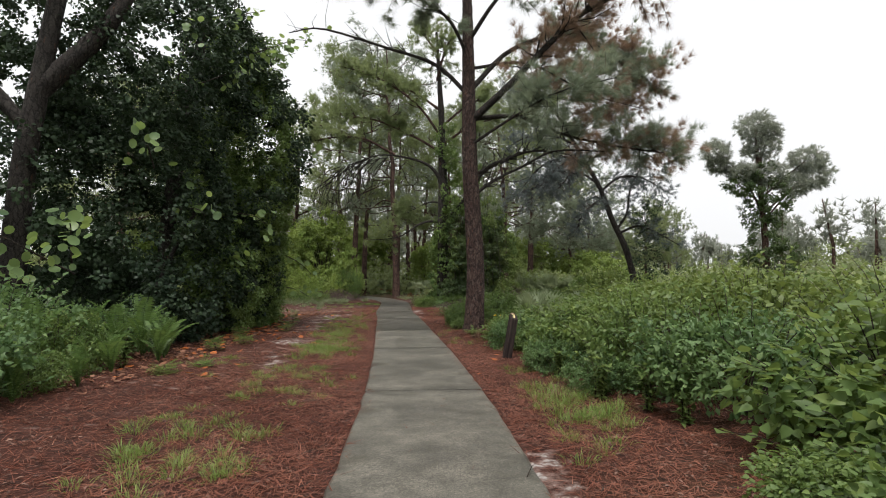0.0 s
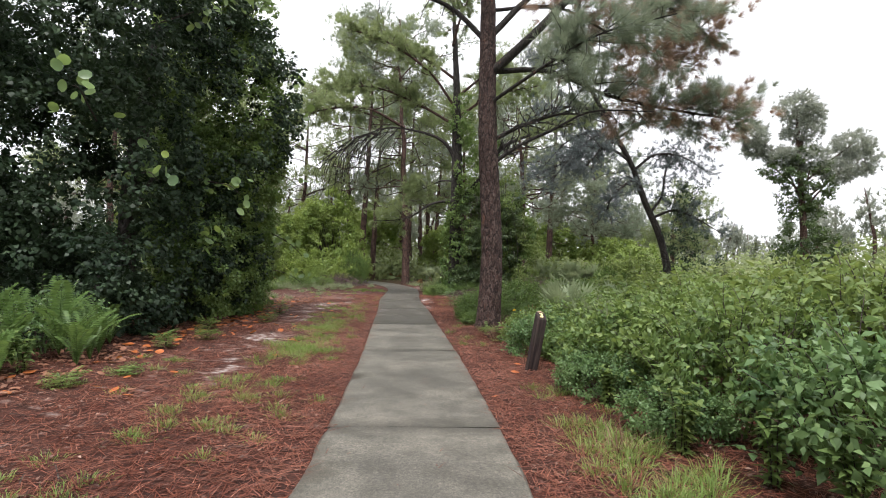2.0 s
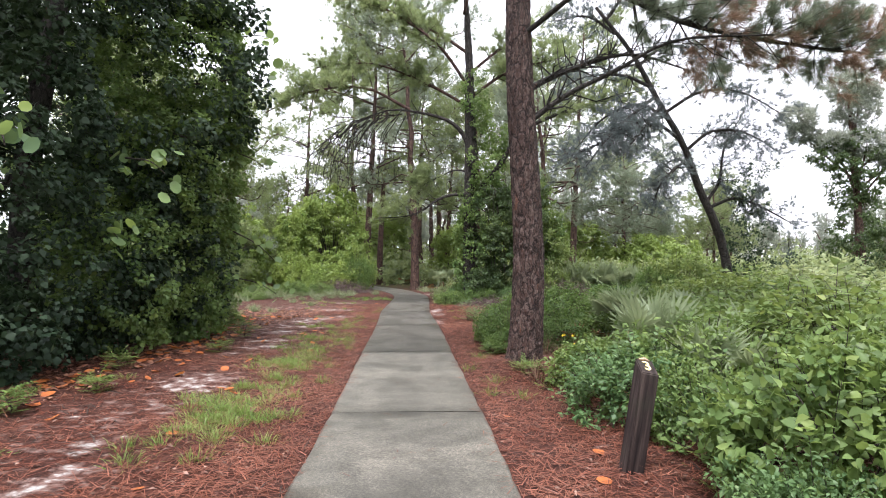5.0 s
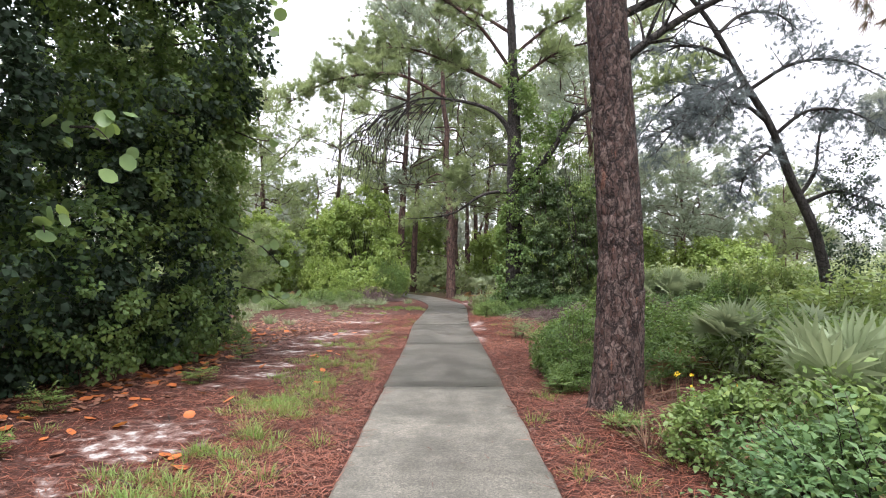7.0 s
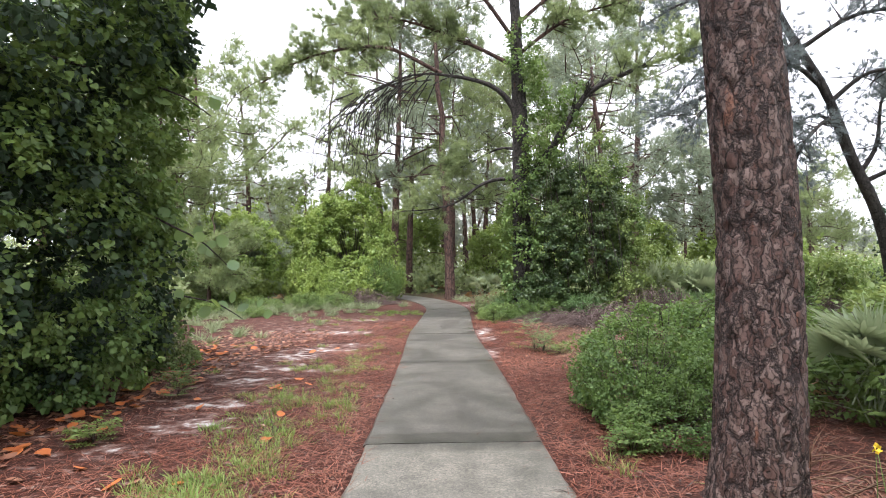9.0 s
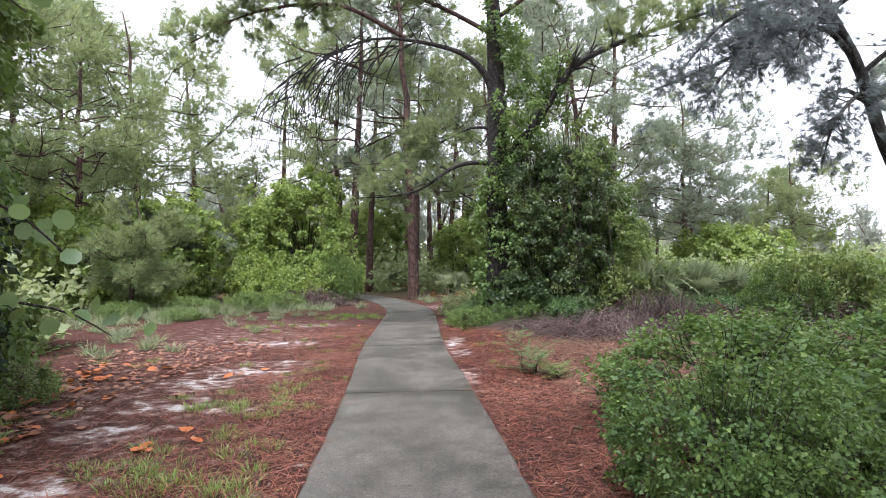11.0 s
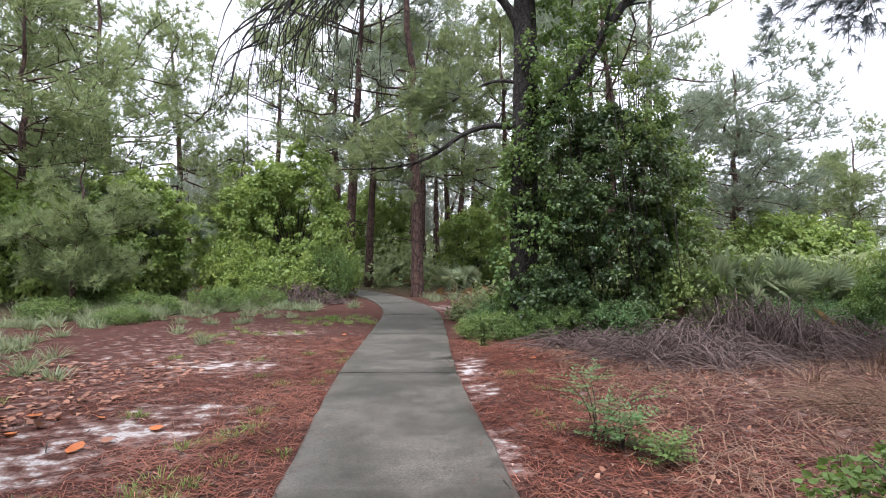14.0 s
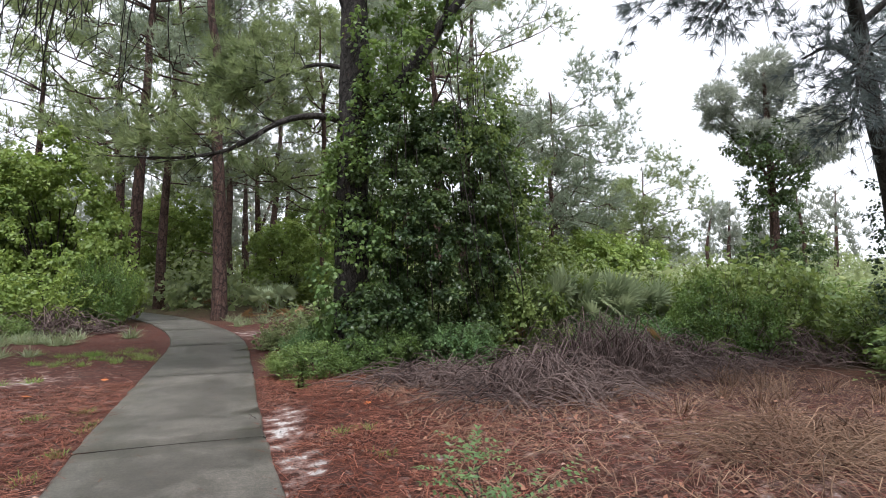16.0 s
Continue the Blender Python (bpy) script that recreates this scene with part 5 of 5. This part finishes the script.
def far_woods():
    """The woods all round, beyond the single trees."""
    rng = np.random.default_rng(71)
    wood, ne, le = [], [], []
    for i in range(250):
        a = rng.uniform(0, 2 * np.pi) if i % 3 == 0 else rng.uniform(-1.05, 1.05)
        d = rng.uniform(46, 100)
        x, y = 1 + d * math.sin(a), 16 + d * math.cos(a)
        h = rng.uniform(8, 13) * (0.66 if 0.22 < a < 1.4 else 1.0)
        if -0.35 < a < 0.1:
            h *= 1.3
        wood.append(tube(np.array([[x, y, 0], [x + rng.normal(0, 0.3), y, h * 0.5], [x + rng.normal(0, 0.5), y, h]]), [0.2, 0.15, 0.04], 5))
        n = 120
        lo = rng.uniform(0.25, 0.5)
        z = h * rng.uniform(lo, 1.02, n)
        r = 0.26 * h * np.sqrt(np.clip(1.1 - (z / h - lo) / (1.05 - lo), 0.05, 1)) * rng.uniform(0.3, 1.0, n)
        w = rng.uniform(0, 2 * np.pi, n)
        c = np.stack([x + r * np.cos(w), y + r * np.sin(w), z], 1)
        hub = c[rng.integers(0, n, 16)]
        c = 0.35 * c + 0.65 * hub[rng.integers(0, 16, n)] + rng.normal(0, 0.3, (n, 3))
        ne.append(tufts(c, c - [x, y, h * 0.5] + 2 * UP, rng, 11, 0.55, 0.1, 0.7))
    for i in range(420):
        a = rng.uniform(0, 2 * np.pi) if i % 2 else rng.uniform(-1.05, 1.05)
        d = rng.uniform(30, 95)
        x, y = 1 + d * math.sin(a), 16 + d * math.cos(a)
        if abs(x - path_x(y)) < 4 and y < 48:
            continue
        h = rng.uniform(1.2, 2.4) if d < 44 else rng.uniform(2.2, 5.0) if d < 62 or not -0.7 < a < 0.3 else rng.uniform(5.0, 8.5)
        le.append((x, y, h * 0.4, rng.uniform(1.5, 3.2), rng.uniform(1.5, 3), h * 0.62))
    e = empty("far_woods", 0, 0, 0, "mixed pine woods and palmetto scrub all round", "woods", kind="stuff")
    tagged(part("trunks", join(wood), FAR_BARK, e), kind="stuff")
    # crowns and undergrowth carry haze and brightness in their colours
    tagged(part("crowns", join(ne), HAZE_NEEDLE, e), kind="stuff")
    tagged(part("undergrowth", shell_leaves(le, rng, 16, 0.32, LEAF, 0.65, 0.2, 0.6, 0.4, 0.0), LIT_FAR_LEAF, e), kind="stuff")


far_woods()
# scrub that carries on to both sides of the walk
_r = np.random.default_rng(81)
for _i in range(44):
    x, y = _r.uniform(9.0, 22.0), _r.uniform(-2.0, 32.0)
    s = _r.uniform(1.3, 2.2)
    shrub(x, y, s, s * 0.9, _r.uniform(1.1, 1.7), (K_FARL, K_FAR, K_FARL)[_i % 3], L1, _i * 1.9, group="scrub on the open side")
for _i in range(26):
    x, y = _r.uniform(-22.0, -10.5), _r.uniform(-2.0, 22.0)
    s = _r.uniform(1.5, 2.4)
    # every second shrub has the woods' shade in its leaf colour
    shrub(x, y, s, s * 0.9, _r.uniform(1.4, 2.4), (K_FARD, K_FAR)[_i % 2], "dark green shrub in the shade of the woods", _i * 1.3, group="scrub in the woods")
# woods behind the start of the walk
for x, y, v, a, s in [(6, -8, 0, 1.0, 1.0), (-7, -6, 1, 2.0, 1.0), (-12, 2, 3, 0.5, 1.0), (14, 2, 1, 0.7, 1.0), (-4, -16, 2, 0.1, 1.0), (10, -18, 0, 0.9, 1.0), (-14, -12, 1, 3, 1.0)]:
    set_pine(x, y, v, a, s)

# ---- ground cover: needles, grass, fallen leaves, dead brush ----


def ground_z(x, y):
    near = np.clip((np.abs(x - path_x(y)) - 0.78) / 0.5, 0, 1)
    z = np.zeros_like(x)
    for i, (k, a) in enumerate(((0.55, 0.035), (1.4, 0.018), (4.1, 0.008), (11.0, 0.005))):
        z += a * np.sin(k * x + 1.3 * i + 0.7 * np.sin(k * 0.6 * y)) * np.cos(k * 0.9 * y + 0.8 * i + 0.6 * np.sin(k * 0.7 * x))
    return z * near + 0.02 * near - 0.004 + 0.16 * np.exp(-((x - 0.85) ** 2 + (y - 14.1) ** 2) / 0.45)


def sandy(x, y):
    s = np.zeros_like(x)
    for cx, cy, a, b, w in SAND:
        s = np.maximum(s, w * np.exp(-(((x - cx) / a) ** 2 + ((y - cy) / b) ** 2) * 0.55))
    return s


def litter(n, seed, xr, yr, keep, length, width, material, name, label, shape=BENT):
    rng = np.random.default_rng(seed)
    x, y = rng.uniform(*xr, n), rng.uniform(*yr, n)
    ok = (np.abs(x - path_x(y)) > 0.78 + 0.05 * rng.normal(size=n)) & keep(x, y, rng)
    x, y = x[ok], y[ok]
    a = rng.uniform(0, 2 * np.pi, len(x))
    p = np.stack([x, y, ground_z(x, y) + rng.uniform(0.0, 0.03, len(x))], 1)
    d = np.stack([np.cos(a), np.sin(a), rng.normal(0, 0.16, len(x))], 1)
    v, f = scatter(shape, p, d, UP + 0.2 * rng.normal(size=p.shape), length * rng.uniform(0.6, 1.3, len(x)), width, rng)
    return tagged(new(name, soup(name, v, f, material)), label, "pine straw", kind="stuff")


litter(230000, 401, (-6.2, 3.2), (2.0, 27.0), lambda x, y, r: (sandy(x, y) < r.uniform(0.2, 0.8, len(x))) & (r.uniform(0, 1, len(x)) < np.clip(1.35 - 0.28 * np.abs(x - path_x(y)), 0.3, 1)), 0.19, 0.0072, STRAW, "pine_straw", "reddish fallen pine needles strewn over the ground", BLADE)
litter(9000, 402, (-0.6, 7.0), (19.6, 27.0), lambda x, y, r: x > 0.2 - 0.05 * y + 1.0, 0.3, 0.007, DRYSTALK, "dry_stalks", "pale dry flattened stalks over the clearing")


litter(16000, 404, (-6.2, 6.5), (2.0, 29.0), lambda x, y, r: sandy(x, y) < r.uniform(0.3, 1.0, len(x)), 0.05, 0.022, CHIP, "bark_chips", "dark and pale bark flakes in the pine straw", LEAF)
litter(1500, 405, (-6.0, 5.0), (2.0, 28.0), lambda x, y, r: x < 9, 0.2, 0.01, TWIG, "twig_litter", "thin dark twigs lying in the pine straw", BENT)


def twigs_on_path():
    rng = np.random.default_rng(403)
    y = rng.uniform(3, 30, 130)
    x = path_x(y) + rng.uniform(-0.74, 0.74, 130)
    a = rng.uniform(0, 6.28, 130)
    p = np.stack([x, y, np.full(130, 0.0275)], 1)
    v, f = scatter(BENT, p, np.stack([np.cos(a), np.sin(a), 0 * a], 1), UP + 0 * p, rng.uniform(0.03, 0.14, 130), 0.004, rng)
    tagged(new("fallen_needles", soup("fallen_needles", v, f, STRAW)), "a few stray needles on the concrete", "pine straw", kind="stuff")


twigs_on_path()

# grass tufts: x, y, spread in x, spread in y, blades, height
TUFTS = [(-2.1, 4.6, 0.4, 0.45, 620, 0.16), (-1.75, 4.4, 0.2, 0.2, 130, 0.1), (-2.3, 7.5, 0.35, 0.5, 260, 0.13), (-2.0, 7.2, 0.5, 0.25, 130, 0.1), (-2.35, 11.1, 0.32, 0.5, 720, 0.17), (-2.3, 8.7, 0.3, 0.35, 260, 0.14), (-2.65, 13.6, 0.25, 0.8, 520, 0.15), (-2.7, 15.3, 0.3, 0.9, 620, 0.14), (-2.75, 16.6, 0.3, 0.7, 380, 0.13),
         (-2.45, 12.0, 0.4, 0.4, 420, 0.17), (-2.75, 14.6, 0.3, 0.5, 360, 0.14), (-3.05, 18.4, 0.35, 0.8, 460, 0.12), (-2.9, 19.6, 0.3, 0.6, 220, 0.12), (1.33, 7.1, 0.2, 0.45, 420, 0.2), (1.6, 6.1, 0.25, 0.35, 420, 0.2), (1.35, 5.0, 0.35, 0.4, 160, 0.14), (1.2, 8.6, 0.2, 0.5, 160, 0.15), (-3.0, 6.4, 0.4, 0.4, 120, 0.12),
         (-3.3, 17.0, 0.5, 0.5, 130, 0.1), (-2.6, 20.9, 0.4, 0.5, 160, 0.1), (-2.9, 22.8, 0.6, 0.6, 120, 0.1), (-4.4, 29.3, 0.6, 0.5, 380, 0.16), (-3.8, 29.6, 0.4, 0.5, 260, 0.15), (-5.0, 12.2, 0.3, 0.5, 80, 0.13), (-3.9, 10.0, 0.3, 0.4, 90, 0.12), (0.9, 12.9, 0.4, 0.4, 160, 0.16), (1.1, 13.6, 0.4, 0.3, 140, 0.2), (0.4, 15.2, 0.3, 0.3, 90, 0.14),
         (-0.7, 21.6, 0.3, 0.4, 70, 0.09), (-0.5, 23.4, 0.3, 0.4, 70, 0.09), (-5.6, 21.0, 0.6, 0.5, 120, 0.13), (-4.9, 18.0, 0.4, 0.4, 110, 0.13), (-3.6, 24.8, 0.8, 0.7, 140, 0.1), (-5.6, 27.3, 0.7, 0.5, 200, 0.13), (-1.2, 28.0, 0.25, 0.8, 260, 0.2), (-3.4, 8.6, 0.5, 0.5, 120, 0.1), (-2.6, 5.8, 0.5, 0.5, 130, 0.1)]


def grass(patches, seed, material, name, label, width=0.008, more=1.0):
    rng = np.random.default_rng(seed)
    ps, ds, ls = [], [], []
    for x, y, sx, sy, n, h in patches:
        n = int(n * more)
        k = max(3, n // 60)
        cx, cy = x + rng.normal(0, sx, k), y + rng.normal(0, sy, k)
        i = rng.integers(0, k, n)
        px, py = cx[i] + rng.normal(0, 0.06, n), cy[i] + rng.normal(0, 0.06, n)
        ok = np.abs(px - path_x(py)) > 0.8
        px, py, i = px[ok], py[ok], i[ok]
        ps.append(np.stack([px, py, ground_z(px, py) - 0.01], 1))
        ds.append(np.stack([(px - cx[i]) * 9, (py - cy[i]) * 9, np.full(len(px), 0.6)], 1) + 0.28 * rng.normal(size=(len(px), 3)))
        ls.append(h * rng.uniform(0.4, 1.25, len(px)))
    p, d, l = np.concatenate(ps), np.concatenate(ds), np.concatenate(ls)
    v, f = scatter(BENT, p, d, -d * [1, 1, 0] + UP * 0.3 + 0.2 * rng.normal(size=d.shape), l, width, rng)
    tagged(new(name, soup(name, v, f, material)), label, "grass", kind="stuff")


grass([(x, y, a, b, n, 0.72 * h) for x, y, a, b, n, h in TUFTS], 410, GRASS, "grass", "fresh green grass tufts between the path and the worn trail", 0.0065, 3.2)
grass([(-10.2, 27.6, 0.9, 0.8, 700, 0.3), (-9.4, 29.8, 0.7, 0.8, 1500, 0.4), (-8.6, 31.8, 0.7, 0.6, 800, 0.4), (-11.6, 30.4, 1.0, 1.6, 700, 0.4), (-7.0, 32.6, 0.9, 0.6, 700, 0.35), (-1.6, 37.2, 0.8, 1.2, 500, 0.3), (-8.0, 25.5, 1.2, 1.0, 500, 0.25), (-6.4, 30.2, 0.9, 0.9, 500, 0.22), (-7.4, 22.6, 0.6, 0.8, 400, 0.25)], 411, GRASS_PALE, "tall_grass", "pale green tall grass beyond the clearing", 0.018, 1.5)
grass([(1.6, 13.3, 0.4, 0.4, 240, 0.35), (2.2, 8.4, 0.4, 1.0, 240, 0.3), (1.5, 15.0, 0.5, 0.3, 260, 0.4), (2.6, 20.4, 0.8, 0.4, 260, 0.35), (5.2, 24.4, 1.2, 1.2, 600, 0.4), (6.6, 23, 1.0, 1.4, 500, 0.4), (4.2, 21.4, 1.2, 0.8, 400, 0.3)], 412, DRYSTALK, "dry_grass", "straw-coloured dry grass under the scrub", 0.007)

# fallen round leaves under the thicket
LEAFLABEL = "orange-brown fallen round leaf, curled"
LEAFMESH = []
for _k in range(4):
    _r = np.random.default_rng(420 + _k)
    _v = DISC[0].copy() * 0.125
    _v[:, 1] -= 0.0625
    _v[:, 2] += 0.16 * np.abs(_v[:, 0]) ** 1.2 + _r.uniform(0, 0.012, len(_v))
    LEAFMESH.append(soup("fallen_leaf", np.concatenate([_v]), DISC[1], DEADLEAF if _k < 3 else DULLLEAF))


def fallen_leaves():
    rng = np.random.default_rng(430)
    n = 0
    while n < 285:
        y = rng.uniform(8.0, 21.5)
        edge = np.interp(y, [8, 12, 16, 19, 21.5], [-4.5, -4.9, -4.9, -5.4, -6.0])
        x = edge + abs(rng.normal(0, 0.45)) - 0.45 if rng.uniform() < 0.8 else edge + rng.uniform(0, 2.2)
        if abs(x - path_x(y)) < 0.9 or (y < 12 and rng.uniform() < 0.6):
            continue
        o = new("fallen_leaf", LEAFMESH[rng.integers(0, 4)])
        s = rng.uniform(0.55, 1.15)
        o.matrix_world = Matrix.LocRotScale((x, y, float(ground_z(np.array(x), np.array(y))) + 0.012), Euler((rng.normal(0, 0.2), rng.normal(0, 0.2), rng.uniform(0, 6.28))), (s, s, s))
        tagged(o, LEAFLABEL, "leaf", "fallen leaves under the thicket")
        n += 1
    for x, y, s in [(-3.2, 8.0, 0.9), (-3.75, 8.9, 0.7), (-3.4, 9.3, 0.8), (0.55, 8.6, 0.6), (0.35, 11.6, 0.6), (0.9, 9.9, 0.8), (-2.2, 9.6, 0.6), (-2.9, 12.6, 0.9), (0.3, 13.2, 0.5), (-0.4, 19.8, 0.5), (-0.2, 24.6, 0.7), (0.3, 23.2, 0.5), (1.0, 10.5, 0.8), (-4.2, 26.4, 0.9), (-3.6, 27.4, 0.7)]:
        o = new("fallen_leaf", LEAFMESH[0])
        o.matrix_world = Matrix.LocRotScale((x, y, float(ground_z(np.array(x), np.array(y))) + 0.012), Euler((0.2, 0.1, x * 7)), (s, s, s))
        tagged(o, "yellow-orange fallen leaf lying on pine straw", "leaf", "scattered fallen leaves")


fallen_leaves()
litter(2600, 431, (-7.0, -3.6), (7.0, 24.0), lambda x, y, r: x < np.interp(y, [7, 12, 16, 19, 24], [-4.3, -4.6, -4.6, -4.8, -4.4]), 0.09, 0.06, DULLLEAF, "leaf_litter", "brown leaf litter under the thicket")
litter(700, 432, (-0.5, 6.0), (19.6, 27.0), lambda x, y, r: x > -0.6, 0.06, 0.035, DULLLEAF, "leaf_litter", "brown leaves among the straw of the clearing")


def brush_pile(x, y, rx, ry, h, n, seed, material, label, r=0.008):
    """A tangle of arched dead stems."""
    rng = np.random.default_rng(seed)
    e = empty("brush_pile", x, y, 0, label, "dead brush", "dead brush at the clearing's edge")
    out = []
    for i in range(n):
        a = rng.uniform(0, 6.28)
        q = np.sqrt(rng.uniform(0, 1))
        b = np.array([np.cos(a) * rx * q, np.sin(a) * ry * q, 0.0])
        w = rng.uniform(0, 6.28)
        L = rng.uniform(0.4, 1.1)
        top = h * (1 - q * q) * rng.uniform(0.4, 1.05) + 0.05
        m = b + np.array([np.cos(w) * L * 0.45, np.sin(w) * L * 0.45, top])
        t = b + np.array([np.cos(w) * L, np.sin(w) * L, rng.uniform(0.0, 0.75) * top])
        s = b + np.array([0, 0, top * rng.uniform(0, 0.6)])
        out.append(tube(curve([s, m + rng.normal(0, 0.05, 3), t], 6), np.linspace(r, r * 0.5, 6), 3))
    tagged(part("stem_tangle", join(out), material, e), kind="stuff")


BL = "tangled heap of grey-brown dead vine stems"
brush_pile(0.9, 25.7, 0.9, 0.6, 0.35, 330, 501, DEADBRUSH, BL)
brush_pile(1.9, 24.7, 1.1, 0.8, 0.62, 520, 502, DEADBRUSH, BL)
brush_pile(3.4, 25.5, 1.2, 0.8, 1.05, 620, 503, DEADBRUSH, BL)
brush_pile(5.0, 26.0, 1.2, 0.8, 0.6, 380, 504, DEADBRUSH, BL)
brush_pile(3.3, 22.0, 1.1, 0.8, 0.26, 620, 505, DRYSTALK, "low heap of straw-coloured dry stems", 0.0045)
brush_pile(-6.9, 34.6, 1.6, 0.5, 0.7, 330, 506, DEADBRUSH, "dead brown stems under a round bush", 0.012)
brush_pile(2.0, 14.0, 0.9, 0.5, 0.3, 240, 508, DRYSTALK, "dry reddish stems beside the pine")
brush_pile(7.8, 26.4, 1.5, 0.9, 0.7, 330, 509, DEADBRUSH, BL)


def seedling(x, y, h, seed, label, n=6, leaf=0.06, m=SHRUB, spread=0.45):
    """A young plant: a few stems with leaflets in rows."""
    rng = np.random.default_rng(seed)
    e = empty("seedling", x, y, 0, label, "plant")
    ps, ds, ns = [], [], []
    for i in range(n):
        a = rng.uniform(0, 6.28)
        tip = np.array([np.cos(a) * spread * rng.uniform(0.3, 1) * h, np.sin(a) * spread * rng.uniform(0.3, 1) * h, h * rng.uniform(0.6, 1.0)])
        line = curve([(0, 0, -0.03), tip * [0.35, 0.35, 0.6], tip], 9)
        part("stem", tube(line, np.linspace(0.006, 0.002, 9), 4), TWIG, e)
        for k in range(1, 9):
            b = line[k]
            for s in range(2):
                w = unit(np.append(rng.normal(size=2), 0.25))
                for u in np.linspace(0.25, 1, 5):
                    q = b + w * u * 0.2
                    for sd in (-1, 1):
                        ps.append(q)
                        ds.append(w * 0.6 + sd * np.cross(w, UP))
                        ns.append(UP + 0.3 * rng.normal(size=3))
    ps = np.array(ps)
    part("leaves", scatter(LEAF, ps, np.array(ds), np.array(ns), leaf * rng.uniform(0.7, 1.2, len(ps)), leaf * 0.45, rng), m, e)


def stalk_plant(x, y, h, seed, label, stems=3, leaf=0.09, m=SHRUB, lean=0.25, aspect=0.42):
    """A leafy herb: upright stems with pairs of drooping lance leaves, crowded to the top."""
    rng = np.random.default_rng(seed)
    e = empty("leafy_plant", x, y, 0, label, "plant")
    for i in range(stems):
        a = rng.uniform(0, 6.28)
        q = rng.uniform(0.2, 1.0) * lean * h
        tip = np.array([np.cos(a) * q, np.sin(a) * q, h * rng.uniform(0.6, 1.05)])
        line = curve([(0.04 * np.cos(a), 0.04 * np.sin(a), -0.03), tip * [0.4, 0.4, 0.55], tip], 10)
        stem = part("stem", tube(line, np.linspace(0.006, 0.002, 10), 4), TWIG, e)
        ps, ds, ls = [], [], []
        for k in range(1, 10):
            t = rng.uniform(0, 6.28)
            for s in range(5 if k > 6 else 4):
                w = t + s * 1.57 + rng.normal(0, 0.3)
                ps.append(line[k])
                ds.append([np.cos(w), np.sin(w), rng.uniform(-0.45, 0.35)])
                ls.append(leaf * rng.uniform(0.6, 1.25))
        ps, ls = np.array(ps), np.array(ls)
        part("leaves", scatter(BENT, ps, np.array(ds), UP + 0.2 * rng.normal(size=ps.shape), ls, ls * aspect, rng), m, stem)


for _i, (x, y, h) in enumerate([(1.9, 6.9, 0.6), (2.05, 7.2, 0.5), (2.1, 7.9, 0.7), (1.75, 8.4, 0.45), (2.45, 5.7, 0.55), (2.3, 6.3, 0.65), (1.55, 9.2, 0.45), (1.75, 9.6, 0.6), (2.2, 8.9, 0.9), (2.6, 7.0, 0.9), (1.5, 10.9, 0.4), (1.35, 11.5, 0.4), (2.75, 19.9, 0.5), (-0.9, 25.9, 0.5), (1.9, 11.0, 0.6), (2.0, 12.4, 0.55), (2.7, 9.4, 1.2), (3.1, 7.6, 1.35), (-5.2, 8.0, 0.6), (-5.0, 6.0, 0.6), (-5.1, 9.0, 0.5)]):
    stalk_plant(x, y, h, 650 + _i, "upright green herb with drooping lance-shaped leaves", 4, 0.1, SHRUB if _i % 3 else SHRUB_LIGHT)
for x, y, h, k, lab in [(-0.07, 21.07, 0.6, 690, "young sapling with loose grey-green leaf sprays in pine straw"), (0.07, 20.87, 0.32, 691, "leafy shoot beside the young sapling"), (0.33, 20.62, 0.22, 692, "low pale green plant beside the sapling")]:
    seedling(x, y, h, k, lab, 4, 0.045, SHRUB_DARK if k < 692 else SHRUB, 0.7)
for _i, (x, y, h) in enumerate([(0.75, 13.55, 0.22), (1.25, 13.75, 0.25), (0.35, 15.3, 0.2), (-4.4, 12.4, 0.2), (-4.6, 17.2, 0.3), (-4.9, 13.6, 0.25), (-3.9, 9.1, 0.14), (-4.3, 15.4, 0.18), (-4.6, 11.4, 0.25), (-4.2, 8.4, 0.2)]):
    seedling(x, y, h, 610 + _i, "small green weed growing out of pine straw", 3, 0.05 if h < 0.4 else 0.085, SHRUB_LIGHT if _i % 2 else SHRUB, 0.5)


def flowers():
    rng = np.random.default_rng(640)
    e = empty("wildflower", 1.55, 13.85, 0, "yellow wildflowers at the foot of the pine", "flower")
    for i in range(9):
        b = np.array([rng.normal(0, 0.16), rng.normal(0, 0.12), 0.0])
        t = b + [rng.normal(0, 0.05), rng.normal(0, 0.05), rng.uniform(0.3, 0.55)]
        part("stem", tube(np.array([b, (b + t) / 2 + rng.normal(0, 0.02, 3), t]), [0.003, 0.003, 0.002], 3), SHRUB, e)
        p = np.repeat(t[None], 7, 0)
        part("blossom", scatter(LEAF, p, sphere(rng, 7) + [0, -0.3, 0.5], sphere(rng, 7), 0.03, 0.022, rng), FLOWER, e)


flowers()
